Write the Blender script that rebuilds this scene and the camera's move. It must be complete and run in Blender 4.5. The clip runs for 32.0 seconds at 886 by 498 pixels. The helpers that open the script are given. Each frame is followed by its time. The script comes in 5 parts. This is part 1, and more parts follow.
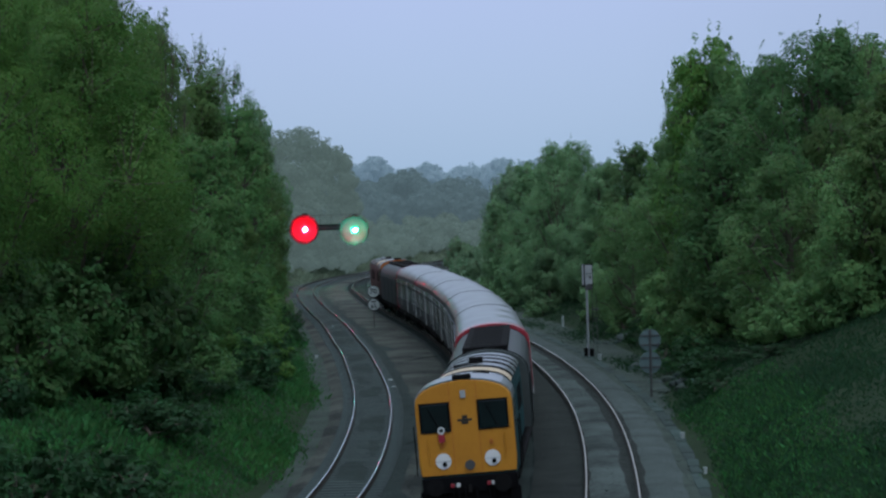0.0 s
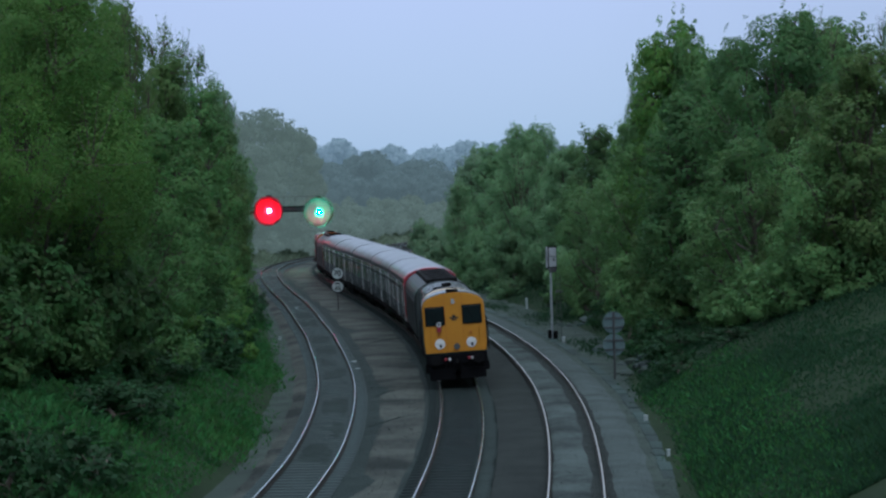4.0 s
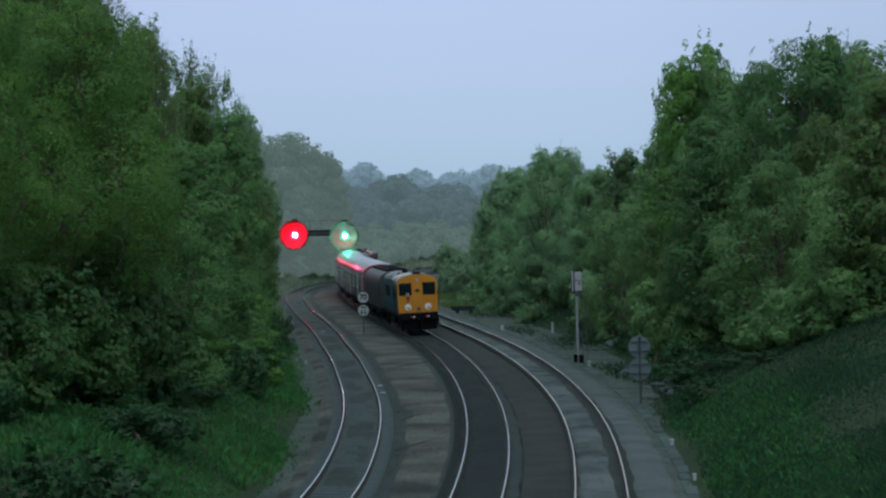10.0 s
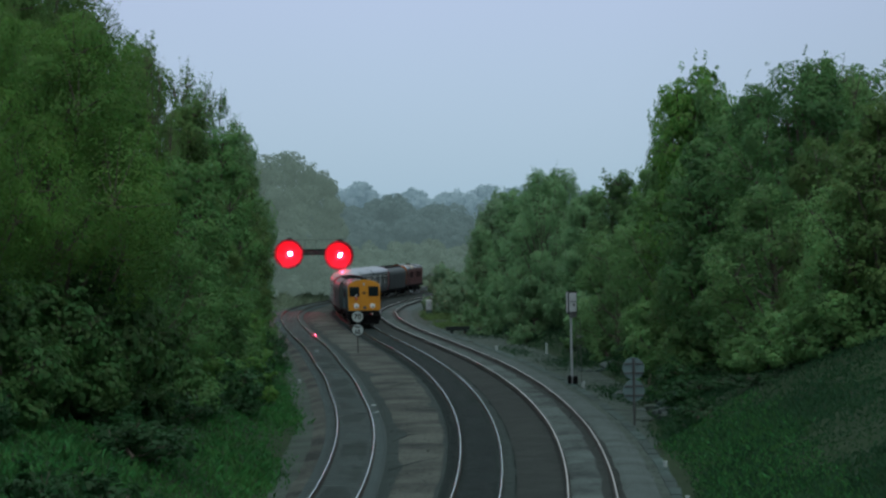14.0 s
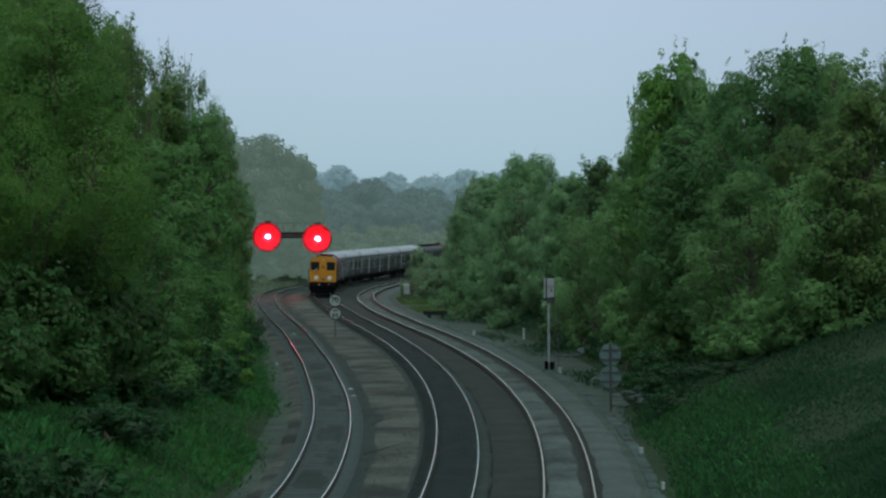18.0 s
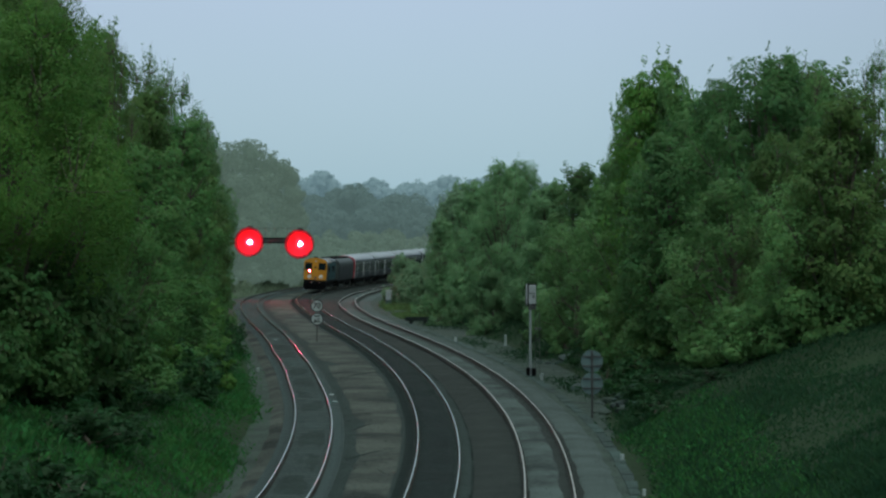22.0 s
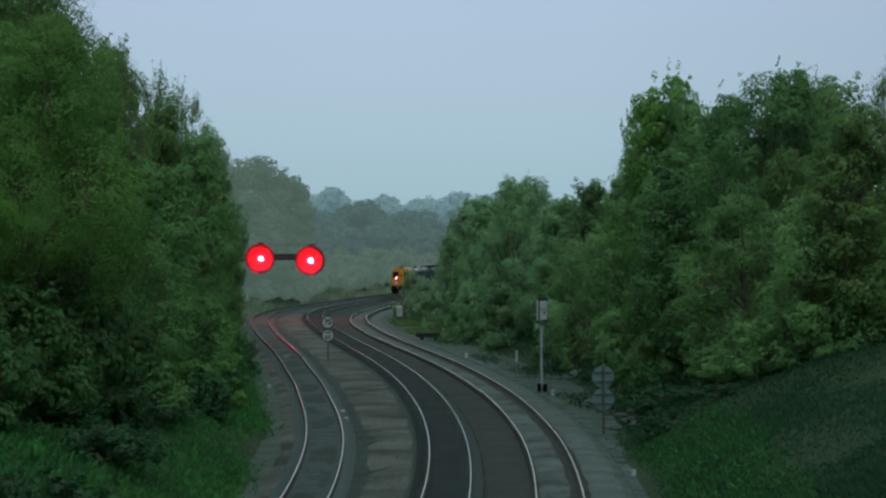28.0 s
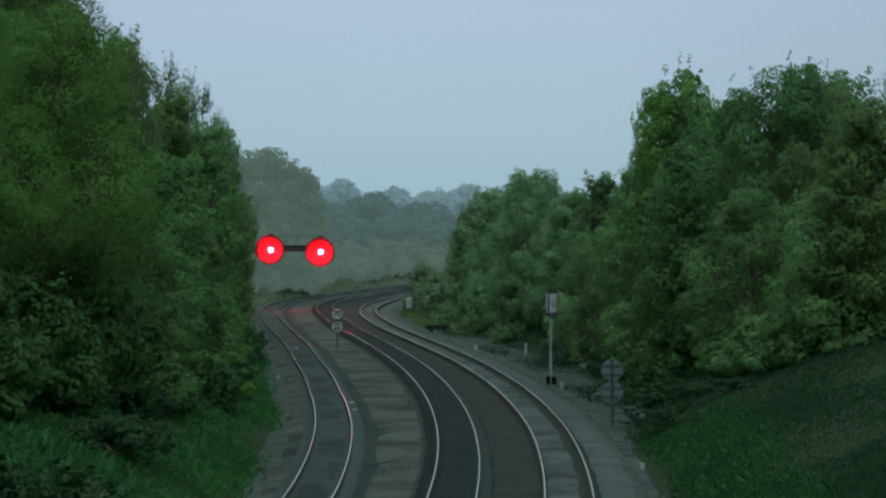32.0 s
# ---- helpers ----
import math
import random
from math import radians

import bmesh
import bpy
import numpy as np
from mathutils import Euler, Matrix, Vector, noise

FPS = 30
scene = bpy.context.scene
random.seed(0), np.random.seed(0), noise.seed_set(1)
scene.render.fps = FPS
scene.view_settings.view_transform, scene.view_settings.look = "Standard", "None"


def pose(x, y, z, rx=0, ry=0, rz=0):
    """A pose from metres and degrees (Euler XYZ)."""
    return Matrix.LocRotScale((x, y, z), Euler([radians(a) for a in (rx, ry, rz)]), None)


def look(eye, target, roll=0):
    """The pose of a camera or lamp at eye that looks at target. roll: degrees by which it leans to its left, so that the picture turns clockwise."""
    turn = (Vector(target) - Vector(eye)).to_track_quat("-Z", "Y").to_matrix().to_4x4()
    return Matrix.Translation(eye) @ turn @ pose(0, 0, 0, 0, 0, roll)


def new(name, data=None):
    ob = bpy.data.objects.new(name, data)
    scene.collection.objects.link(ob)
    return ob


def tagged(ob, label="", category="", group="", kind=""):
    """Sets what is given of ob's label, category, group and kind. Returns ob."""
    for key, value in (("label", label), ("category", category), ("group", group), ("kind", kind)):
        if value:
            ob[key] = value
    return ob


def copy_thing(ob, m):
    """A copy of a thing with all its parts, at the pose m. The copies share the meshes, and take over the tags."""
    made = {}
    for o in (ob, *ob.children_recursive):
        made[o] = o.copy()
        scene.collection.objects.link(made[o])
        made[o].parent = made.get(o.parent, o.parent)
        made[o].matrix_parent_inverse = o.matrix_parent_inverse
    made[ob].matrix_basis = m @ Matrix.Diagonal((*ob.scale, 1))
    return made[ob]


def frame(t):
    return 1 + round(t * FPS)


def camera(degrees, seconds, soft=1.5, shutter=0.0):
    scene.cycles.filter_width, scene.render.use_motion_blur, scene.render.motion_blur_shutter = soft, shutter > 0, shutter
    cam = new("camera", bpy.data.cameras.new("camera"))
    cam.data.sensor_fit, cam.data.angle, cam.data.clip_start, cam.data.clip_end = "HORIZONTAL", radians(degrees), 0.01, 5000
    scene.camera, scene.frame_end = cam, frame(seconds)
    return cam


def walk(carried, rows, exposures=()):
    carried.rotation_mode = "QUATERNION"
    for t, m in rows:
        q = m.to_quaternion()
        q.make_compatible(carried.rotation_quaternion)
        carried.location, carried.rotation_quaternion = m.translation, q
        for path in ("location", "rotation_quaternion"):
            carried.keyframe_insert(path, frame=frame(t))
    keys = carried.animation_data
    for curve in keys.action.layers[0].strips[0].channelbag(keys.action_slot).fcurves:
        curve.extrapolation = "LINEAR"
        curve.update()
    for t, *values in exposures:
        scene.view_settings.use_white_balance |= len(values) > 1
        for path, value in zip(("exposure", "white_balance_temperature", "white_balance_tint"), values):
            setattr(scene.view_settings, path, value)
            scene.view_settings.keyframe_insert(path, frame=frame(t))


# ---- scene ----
# ---- camera: it stands on one spot above the line and is swung by hand ----
cam = camera(19.35, 32.0, 2.45)
EYE = (0.0, 0.0, 8.7)
# seconds, pan to the right, tilt down, roll, in degrees
SWING = [
    (0, -0.770, 1.295, -1.622),
    (0.5, -0.701, 1.403, -1.415),
    (1, -0.392, 1.495, -1.654),
    (1.5, -0.480, 1.436, -1.630),
    (2, -0.328, 1.391, -1.732),
    (2.5, -0.123, 1.445, -1.676),
    (3, -0.159, 1.600, -1.563),
    (3.5, -0.064, 1.739, -1.508),
    (5.5, 0.068, 1.554, -1.423),
    (6, 0.025, 1.573, -1.449),
    (6.5, -0.036, 1.452, -1.412),
    (7, -0.028, 1.359, -1.525),
    (7.5, -0.359, 1.258, -1.485),
    (8, -0.340, 1.136, -1.591),
    (8.5, -0.456, 1.072, -1.499),
    (9, -0.448, 1.213, -1.485),
    (9.5, -0.397, 1.243, -1.480),
    (10, -0.542, 1.168, -1.458),
    (10.5, -0.426, 1.097, -1.472),
    (11, -0.171, 0.956, -1.508),
    (11.5, -0.173, 0.927, -1.303),
    (12, -0.429, 0.921, -1.143),
    (12.5, -0.321, 0.871, -1.120),
    (13, -0.293, 0.875, -1.202),
    (13.5, -0.518, 0.761, -1.111),
    (14, -0.420, 0.728, -1.005),
    (14.5, -0.344, 0.971, -0.772),
    (16.5, -0.053, 0.849, -0.656),
    (17, -0.003, 1.076, -0.610),
    (17.5, -0.009, 1.197, -0.404),
    (18, 0.058, 1.075, -0.443),
    (18.5, 0.042, 1.000, -0.376),
    (19, -0.146, 0.989, -0.142),
    (19.5, 0.135, 1.057, 0.021),
    (20, 0.146, 1.014, -0.132),
    (20.5, 0.068, 0.936, -0.002),
    (21, 0.121, 0.875, 0.094),
    (21.5, 0.242, 0.869, 0.026),
    (22, 0.452, 0.945, -0.165),
    (22.5, 0.193, 0.994, -0.172),
    (23, 0.385, 0.945, -0.255),
    (23.5, 0.433, 0.852, -0.347),
    (24, 0.542, 0.767, -0.480),
    (24.5, 0.495, 0.724, -0.464),
    (25, 0.474, 0.683, -0.499),
    (25.5, 0.415, 0.678, -0.255),
    (27.5, 0.438, 0.847, -0.183),
    (28, 0.216, 0.589, -0.323),
    (28.5, -0.008, 0.405, -0.335),
    (29, -0.017, 0.359, -0.412),
    (29.5, 0.056, 0.406, -0.293),
    (30, 0.112, 0.599, -0.152),
    (30.5, 0.126, 0.783, -0.007),
    (31, 0.078, 0.755, -0.056),
    (31.5, 0.014, 0.758, 0.084),
    (32, -0.000, 0.760, -0.000)]
EXPOSURES = [(0, 0.02, 5720, 12), (1.5, 0.09, 5630, 12), (3, 0.14, 5600, 12), (6, 0.17, 5680, 11), (10, 0.14, 5880, 9), (12, 0.05, 6000, 6), (17, 0.06, 6250, -1), (20, 0.08, 6300, -4), (25, 0.01, 6250, -5), (28, 0.0, 6200, -5), (29, -0.17, 6180, -4), (30, -0.15, 6180, -4), (31, -0.05, 6180, -5), (32, -0.04, 6180, -5)]
walk(cam, [(t, pose(*EYE, 90 - tilt, 0, -pan) @ pose(0, 0, 0, 0, 0, roll)) for t, pan, tilt, roll in SWING], EXPOSURES)

# ---- light: late dusk under an even overcast ----
SUN_ELEVATION, SUN_ROTATION = radians(56), radians(160)
world = bpy.data.worlds.new("overcast_sky")
scene.world = world
world.use_nodes = True
wn, wl = world.node_tree.nodes, world.node_tree.links
background = wn["Background"]
sky = wn.new("ShaderNodeTexSky")
sky.sky_type, sky.sun_disc = "NISHITA", False
sky.sun_elevation, sky.sun_rotation = SUN_ELEVATION, SUN_ROTATION
sky.air_density, sky.dust_density, sky.ozone_density = 1.0, 1.0, 2.0
cloud = wn.new("ShaderNodeMix")
cloud.data_type = "RGBA"
cloud.inputs[0].default_value = 0.9
wl.new(sky.outputs[0], cloud.inputs[6])
# even cloud: teal-grey at the horizon, faintly violet above it, brightest overhead
direction, split, ramp = wn.new("ShaderNodeTexCoord"), wn.new("ShaderNodeSeparateXYZ"), wn.new("ShaderNodeValToRGB")
wl.new(direction.outputs["Generated"], split.inputs[0])
stops = ramp.color_ramp.elements
stops[0].position, stops[0].color = 0.0, (2.5, 3.35, 4.15, 1)
stops[1].position, stops[1].color = 1.0, (9.3, 10.2, 10.8, 1)
middle = stops.new(0.09)
middle.color = (3.2, 3.5, 4.8, 1)
upper = stops.new(0.2)
upper.color = (3.9, 4.3, 5.0, 1)
wl.new(split.outputs[2], ramp.inputs[0])
cover = wn.new("ShaderNodeTexNoise")
cover.inputs["Scale"].default_value = 2.5
cover.inputs["Detail"].default_value = 3.0
shade = wn.new("ShaderNodeMapRange")
shade.inputs[3].default_value, shade.inputs[4].default_value = 0.9, 1.1
wl.new(cover.outputs[0], shade.inputs[0])
uneven = wn.new("ShaderNodeVectorMath")
uneven.operation = "SCALE"
wl.new(ramp.outputs[0], uneven.inputs[0])
# the sky is dimmed towards the east to imitate lens vignetting
east, thick = wn.new("ShaderNodeMapRange"), wn.new("ShaderNodeMath")
east.inputs[1].default_value, east.inputs[2].default_value, east.inputs[3].default_value, east.inputs[4].default_value = 0.06, 0.6, 1.0, 0.55
thick.operation = "MULTIPLY"
wl.new(split.outputs[0], east.inputs[0])
wl.new(shade.outputs[0], thick.inputs[0])
wl.new(east.outputs[0], thick.inputs[1])
wl.new(thick.outputs[0], uneven.inputs["Scale"])
wl.new(uneven.outputs[0], cloud.inputs[7])
wl.new(cloud.outputs[2], background.inputs[0])
background.inputs[1].default_value = 0.145
sun_data = bpy.data.lights.new("sun", "SUN")
sun_data.energy, sun_data.angle, sun_data.color = 1.5, radians(60), (1.0, 0.97, 0.92)
sun = new("sun", sun_data)
sun.matrix_basis = look((0, 0, 60), (Vector((0, 0, 60)) - Vector((math.sin(SUN_ROTATION) * math.cos(SUN_ELEVATION), math.cos(SUN_ROTATION) * math.cos(SUN_ELEVATION), math.sin(SUN_ELEVATION)))))


# ---- materials ----
def shader(name, colour, rough=0.7, metal=0.0, dark=None, scale=3.0, fine=40.0, bump=0.0, bump_scale=30.0, island=0.0, thing=0.0, coat=0.0, light=None, glow=0.0, translucent=0.0, spec=0.5, sharp=(0.45, 0.95)):
    """A surface: its colour mottled towards dark at two scales, with a relief; island and thing: spread of brightness from piece to piece."""
    m = bpy.data.materials.new(name)
    m.use_nodes = True
    nodes, links = m.node_tree.nodes, m.node_tree.links
    p = nodes["Principled BSDF"]
    p.inputs["Roughness"].default_value, p.inputs["Metallic"].default_value = rough, metal
    p.inputs["Coat Weight"].default_value = coat
    p.inputs["Specular IOR Level"].default_value = spec
    out = nodes["Material Output"]
    coords = nodes.new("ShaderNodeTexCoord")
    dark = dark or tuple(c * 0.6 for c in colour)
    big, small = nodes.new("ShaderNodeTexNoise"), nodes.new("ShaderNodeTexNoise")
    big.inputs["Scale"].default_value, small.inputs["Scale"].default_value = scale, fine
    big.inputs["Detail"].default_value = 4
    small.inputs["Detail"].default_value = 2
    for n in (big, small):
        links.new(coords.outputs["Object"], n.inputs["Vector"])
    both = nodes.new("ShaderNodeMath")
    both.operation = "MULTIPLY_ADD"
    links.new(small.outputs[0], both.inputs[0])
    both.inputs[1].default_value = 0.4
    links.new(big.outputs[0], both.inputs[2])
    stretch = nodes.new("ShaderNodeMapRange")
    stretch.inputs[1].default_value, stretch.inputs[2].default_value = sharp
    links.new(both.outputs[0], stretch.inputs[0])
    mix = nodes.new("ShaderNodeMix")
    mix.data_type = "RGBA"
    links.new(stretch.outputs[0], mix.inputs[0])
    mix.inputs[6].default_value, mix.inputs[7].default_value = (*dark, 1), (*colour, 1)
    last = mix.outputs[2]
    if island or thing:
        value = nodes.new("ShaderNodeMapRange")
        spread = island or thing
        value.inputs[3].default_value, value.inputs[4].default_value = 1 - spread, 1 + spread
        source = nodes.new("ShaderNodeNewGeometry").outputs["Random Per Island"] if island else nodes.new("ShaderNodeObjectInfo").outputs["Random"]
        links.new(source, value.inputs[0])
        tint = nodes.new("ShaderNodeHueSaturation")
        if island and thing:
            each, info = nodes.new("ShaderNodeMapRange"), nodes.new("ShaderNodeObjectInfo")
            each.inputs[3].default_value, each.inputs[4].default_value = 1 - thing, 1 + thing
            links.new(info.outputs["Random"], each.inputs[0])
            product = nodes.new("ShaderNodeMath")
            product.operation = "MULTIPLY"
            links.new(value.outputs[0], product.inputs[0])
            links.new(each.outputs[0], product.inputs[1])
            links.new(product.outputs[0], tint.inputs["Value"])
        else:
            links.new(value.outputs[0], tint.inputs["Value"])
        if island:
            hue = nodes.new("ShaderNodeMapRange")
            hue.inputs[3].default_value, hue.inputs[4].default_value = 0.49, 0.53
            links.new(source, hue.inputs[0])
            links.new(hue.outputs[0], tint.inputs["Hue"])
        links.new(last, tint.inputs["Color"])
        last = tint.outputs[0]
    links.new(last, p.inputs["Base Color"])
    if bump:
        relief, height = nodes.new("ShaderNodeBump"), nodes.new("ShaderNodeTexNoise")
        height.inputs["Scale"].default_value = bump_scale
        height.inputs["Detail"].default_value = 3
        links.new(coords.outputs["Object"], height.inputs["Vector"])
        links.new(height.outputs[0], relief.inputs["Height"])
        relief.inputs["Strength"].default_value, relief.inputs["Distance"].default_value = bump, 0.05
        links.new(relief.outputs[0], p.inputs["Normal"])
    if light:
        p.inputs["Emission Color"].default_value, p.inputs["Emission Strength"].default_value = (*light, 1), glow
    if translucent:
        back, blend = nodes.new("ShaderNodeBsdfTranslucent"), nodes.new("ShaderNodeMixShader")
        links.new(last, back.inputs[0])
        blend.inputs[0].default_value = translucent
        links.new(p.outputs[0], blend.inputs[1])
        links.new(back.outputs[0], blend.inputs[2])
        links.new(blend.outputs[0], out.inputs[0])
    return m


def leaves(name, colour, dark, spread=0.4, **more):
    return shader(name, colour, 0.55, 0, dark, 0.5, 3.0, island=spread * 0.55, thing=0.2, translucent=0.5, spec=0.15, **more)


OAK = leaves("oak_leaves", (0.1118, 0.2113, 0.04152), (0.06387, 0.1314, 0.0295), 0.25)
ASH = leaves("ash_leaves", (0.121, 0.1985, 0.0563), (0.075, 0.1358, 0.04222), 0.25)
# leaf colour for the right bank, lightened as a first step of haze
HAZED_NEAR = leaves("hazed_leaves_near", (0.1391, 0.2445, 0.0793), (0.08902, 0.1712, 0.05896), 0.22)
SYCAMORE = leaves("sycamore_leaves", (0.1, 0.19, 0.0598), (0.06, 0.128, 0.046), 0.25)
HAWTHORN = leaves("hawthorn_leaves", (0.1112, 0.2139, 0.06303), (0.06955, 0.1467, 0.04778), 0.25)
MAPLE = leaves("field_maple_leaves", (0.105, 0.165, 0.046), (0.065, 0.115, 0.0368), 0.25)
# leaf colours paled step by step to stand in for haze
HAZED_FARTHEST = leaves("hazed_leaves_farthest", (0.1752, 0.2714, 0.1486), (0.1314, 0.2101, 0.1173), 0.15)
HAZED_FAR = leaves("hazed_leaves_far", (0.1509, 0.2538, 0.1133), (0.1022, 0.1882, 0.086), 0.18)
HAZED_MID = leaves("hazed_leaves_mid", (0.1266, 0.2188, 0.07817), (0.08273, 0.1532, 0.05786), 0.2)
# leaf colour kept dark to stand for the shade under the canopy
SHADE_LEAVES = leaves("shade_dark_leaves", (0.06072, 0.1215, 0.03482), (0.03605, 0.07718, 0.02321), 0.3)
# these leaves glow faintly, which imitates haze over the far woods
HAZE_GLOW = leaves("haze_glow_leaves", (0.0765, 0.108, 0.08075), (0.054, 0.081, 0.0627), 0.06, light=(0.32, 0.43, 0.375), glow=0.42)
FAR_HAZE_GLOW = leaves("far_haze_glow_leaves", (0.075, 0.11, 0.10), (0.055, 0.085, 0.08), 0.05, light=(0.30, 0.42, 0.43), glow=0.43)
REMOTE_HAZE_GLOW = leaves("remote_haze_glow_leaves", (0.2, 0.25, 0.26), (0.17, 0.22, 0.23), 0.05, light=(0.33, 0.47, 0.55), glow=0.52)
BRAMBLE = leaves("bramble_leaves", (0.03375, 0.08625, 0.0276), (0.0195, 0.0525, 0.0184))
GRASS = shader("grass_blades", (0.02829, 0.06854, 0.0284), 0.7, 0, (0.01523, 0.04243, 0.01795), 0.3, 2.0, island=0.1, translucent=0.5, spec=0.05)
LUSH = shader("lush_grass_blades", (0.04891, 0.1345, 0.03304), 0.7, 0, (0.02386, 0.07763, 0.02156), 0.35, 2.0, island=0.3, translucent=0.35, spec=0.12)
BARK = shader("bark", (0.09, 0.075, 0.055), 0.9, 0, (0.04, 0.035, 0.028), 2.0, 20.0, 0.6, 12.0)
TURF = shader("rough_turf", (0.01428, 0.02856, 0.0102), 0.95, 0, (0.007735, 0.01606, 0.006375), 0.25, 3.0, 0.8, 4.0, spec=0.1)
# far bank grass and its blades, lightened in colour to suggest haze
HAZED_GRASS = shader("hazed_grass", (0.075, 0.095, 0.06), 0.95, 0, (0.04, 0.056, 0.038), 0.6, 3.0, 0.8, 4.0, spec=0.1)
HAZED_BLADES = shader("hazed_grass_blades", (0.19, 0.24, 0.16), 0.8, 0, (0.12, 0.16, 0.11), 0.4, 2.0, island=0.3, translucent=0.35, spec=0.1)
BALLAST = shader("brown_ballast", (0.05522, 0.063, 0.05298), 0.95, 0, (0.01238, 0.01628, 0.01406), 0.3, 5.5, 1.0, 9.0, spec=0.12, sharp=(0.55, 0.83))
BALLAST_GREY = shader("weathered_ballast", (0.02295, 0.034, 0.03021), 0.95, 0, (0.01147, 0.018, 0.0159), 0.6, 12.0, 1.0, 14.0, spec=0.12)
BALLAST_OILY = shader("oily_dark_ballast", (0.008075, 0.0145, 0.01325), 0.9, 0, (0.0034, 0.0062, 0.005618), 0.6, 12.0, 1.0, 14.0, spec=0.1)
BALLAST_DARK = shader("dark_brown_ballast", (0.0221, 0.028, 0.02438), 0.95, 0, (0.009775, 0.013, 0.01166), 0.6, 12.0, 1.0, 14.0, spec=0.12)
BALLAST_PALE = shader("fresh_pale_ballast", (0.0578, 0.076, 0.07102), 0.95, 0, (0.02805, 0.038, 0.03498), 0.6, 10.0, 0.8, 12.0, spec=0.12)
BALLAST_MIXED = shader("patchy_pale_ballast", (0.0544, 0.072, 0.06678), 0.95, 0, (0.01275, 0.018, 0.01643), 0.35, 5.0, 0.6, 12.0, spec=0.12, sharp=(0.5, 0.8))
SOIL = shader("stony_soil", (0.04226, 0.05873, 0.04749), 0.95, 0, (0.0162, 0.02554, 0.01995), 0.6, 7.0, 0.9, 9.0, spec=0.15)
STONES = shader("loose_stones", (0.04825, 0.0672, 0.06309), 0.95, 0, (0.03363, 0.048, 0.04376), 0.4, 9.0, island=0.25, spec=0.12)
MEADOW = shader("pale_meadow_grass", (0.10, 0.15, 0.05), 0.8, 0, (0.06, 0.095, 0.035), 0.4, 2.0, island=0.3, translucent=0.35, spec=0.15)
RUST = shader("rusty_steel", (0.03, 0.03, 0.024), 0.9, 0.0, (0.016, 0.016, 0.013), 2.0, 20.0, spec=0.15)
POLISHED = shader("polished_rail_steel", (0.76, 0.87, 0.76), 0.14, 0.95, (0.66, 0.76, 0.67), 0.4, 8.0)
DULL = shader("dull_rail_steel", (0.52, 0.52, 0.47), 0.35, 0.85, (0.36, 0.34, 0.3), 0.4, 8.0)
CONCRETE = shader("weathered_concrete", (0.03652, 0.05852, 0.05258), 0.95, 0, (0.01565, 0.02736, 0.02374), 1.0, 10.0, 0.4, 20.0, thing=0.3, spec=0.2)
TIMBER = shader("weathered_timber", (0.03131, 0.05168, 0.05088), 0.9, 0, (0.01565, 0.0266, 0.02544), 2.0, 15.0, 0.5, 14.0)
TARRED = shader("oily_timber", (0.01452, 0.02204, 0.0208), 0.9, 0, (0.00726, 0.0114, 0.0104), 2.0, 15.0, 0.5, 14.0, spec=0.15)
YELLOW = shader("warning_yellow_paint", (0.342, 0.1568, 0.0114), 0.5, 0, (0.2755, 0.1187, 0.0095), 0.8, 10.0, spec=0.2)
TEAL = shader("dark_teal_paint", (0.0108, 0.04556, 0.0486), 0.6, 0, (0.0072, 0.03037, 0.03341), 0.8, 8.0, spec=0.12)
MAROON = shader("maroon_paint", (0.06, 0.014, 0.012), 0.5, 0, (0.04, 0.01, 0.009), 0.8, 8.0, spec=0.2)
ORANGE = shader("dull_orange_paint", (0.30, 0.095, 0.012), 0.55, 0, (0.2, 0.062, 0.01), 0.8, 8.0, spec=0.2)
BLACK = shader("black_paint", (0.003, 0.0035, 0.004), 0.8, 0, (0.002, 0.002, 0.0025), 1.5, 12.0, spec=0.06)
GRIME = shader("grimy_underframe", (0.007, 0.0075, 0.008), 0.9, 0, (0.004, 0.004, 0.004), 1.5, 12.0, 0.4, 12.0, spec=0.06)
ROOF_GREY = shader("pale_roof_paint", (0.1224, 0.1443, 0.148), 0.5, 0, (0.0792, 0.0962, 0.0999), 0.9, 9.0, coat=0.35)
ROOF_TAN = shader("tan_roof_panel", (0.42, 0.34, 0.22), 0.7, 0, (0.3, 0.25, 0.17), 1.0, 9.0)
SIDE = shader("grey_bodyside_paint", (0.024, 0.034, 0.037), 0.45, 0, (0.016, 0.024, 0.027), 0.6, 8.0, spec=0.08)
PILLAR = shader("white_end_panel", (0.385, 0.406, 0.406), 0.5, 0, (0.315, 0.336, 0.336), 1.0, 8.0)
CANTRAIL = shader("grey_cantrail", (0.1001, 0.1078, 0.1117), 0.25, 0, (0.077, 0.0847, 0.08855), 0.6, 8.0, coat=0.3)
RED = shader("red_paint", (0.22, 0.01, 0.022), 0.35, 0, (0.15, 0.008, 0.015), 1.0, 8.0, coat=0.3)
DOOR = shader("dark_door_paint", (0.02, 0.024, 0.027), 0.45, 0, (0.015, 0.018, 0.02), 1.0, 8.0, spec=0.08)
CAB_BROWN = shader("brown_grey_paint", (0.028, 0.038, 0.037), 0.55, 0, (0.018, 0.025, 0.025), 1.0, 8.0, spec=0.25)
GLASS = shader("dark_window_glass", (0.006, 0.012, 0.012), 0.12, 0, (0.005, 0.008, 0.008), 1.0, 4.0, spec=0.2)
WHITE = shader("white_paint", (0.42, 0.45, 0.44), 0.6, 0, (0.32, 0.35, 0.34), 2.0, 15.0)
DISC_WHITE = shader("bright_disc_white", (0.48, 0.5, 0.49), 0.5, 0, (0.4, 0.42, 0.41), 2.0, 15.0)
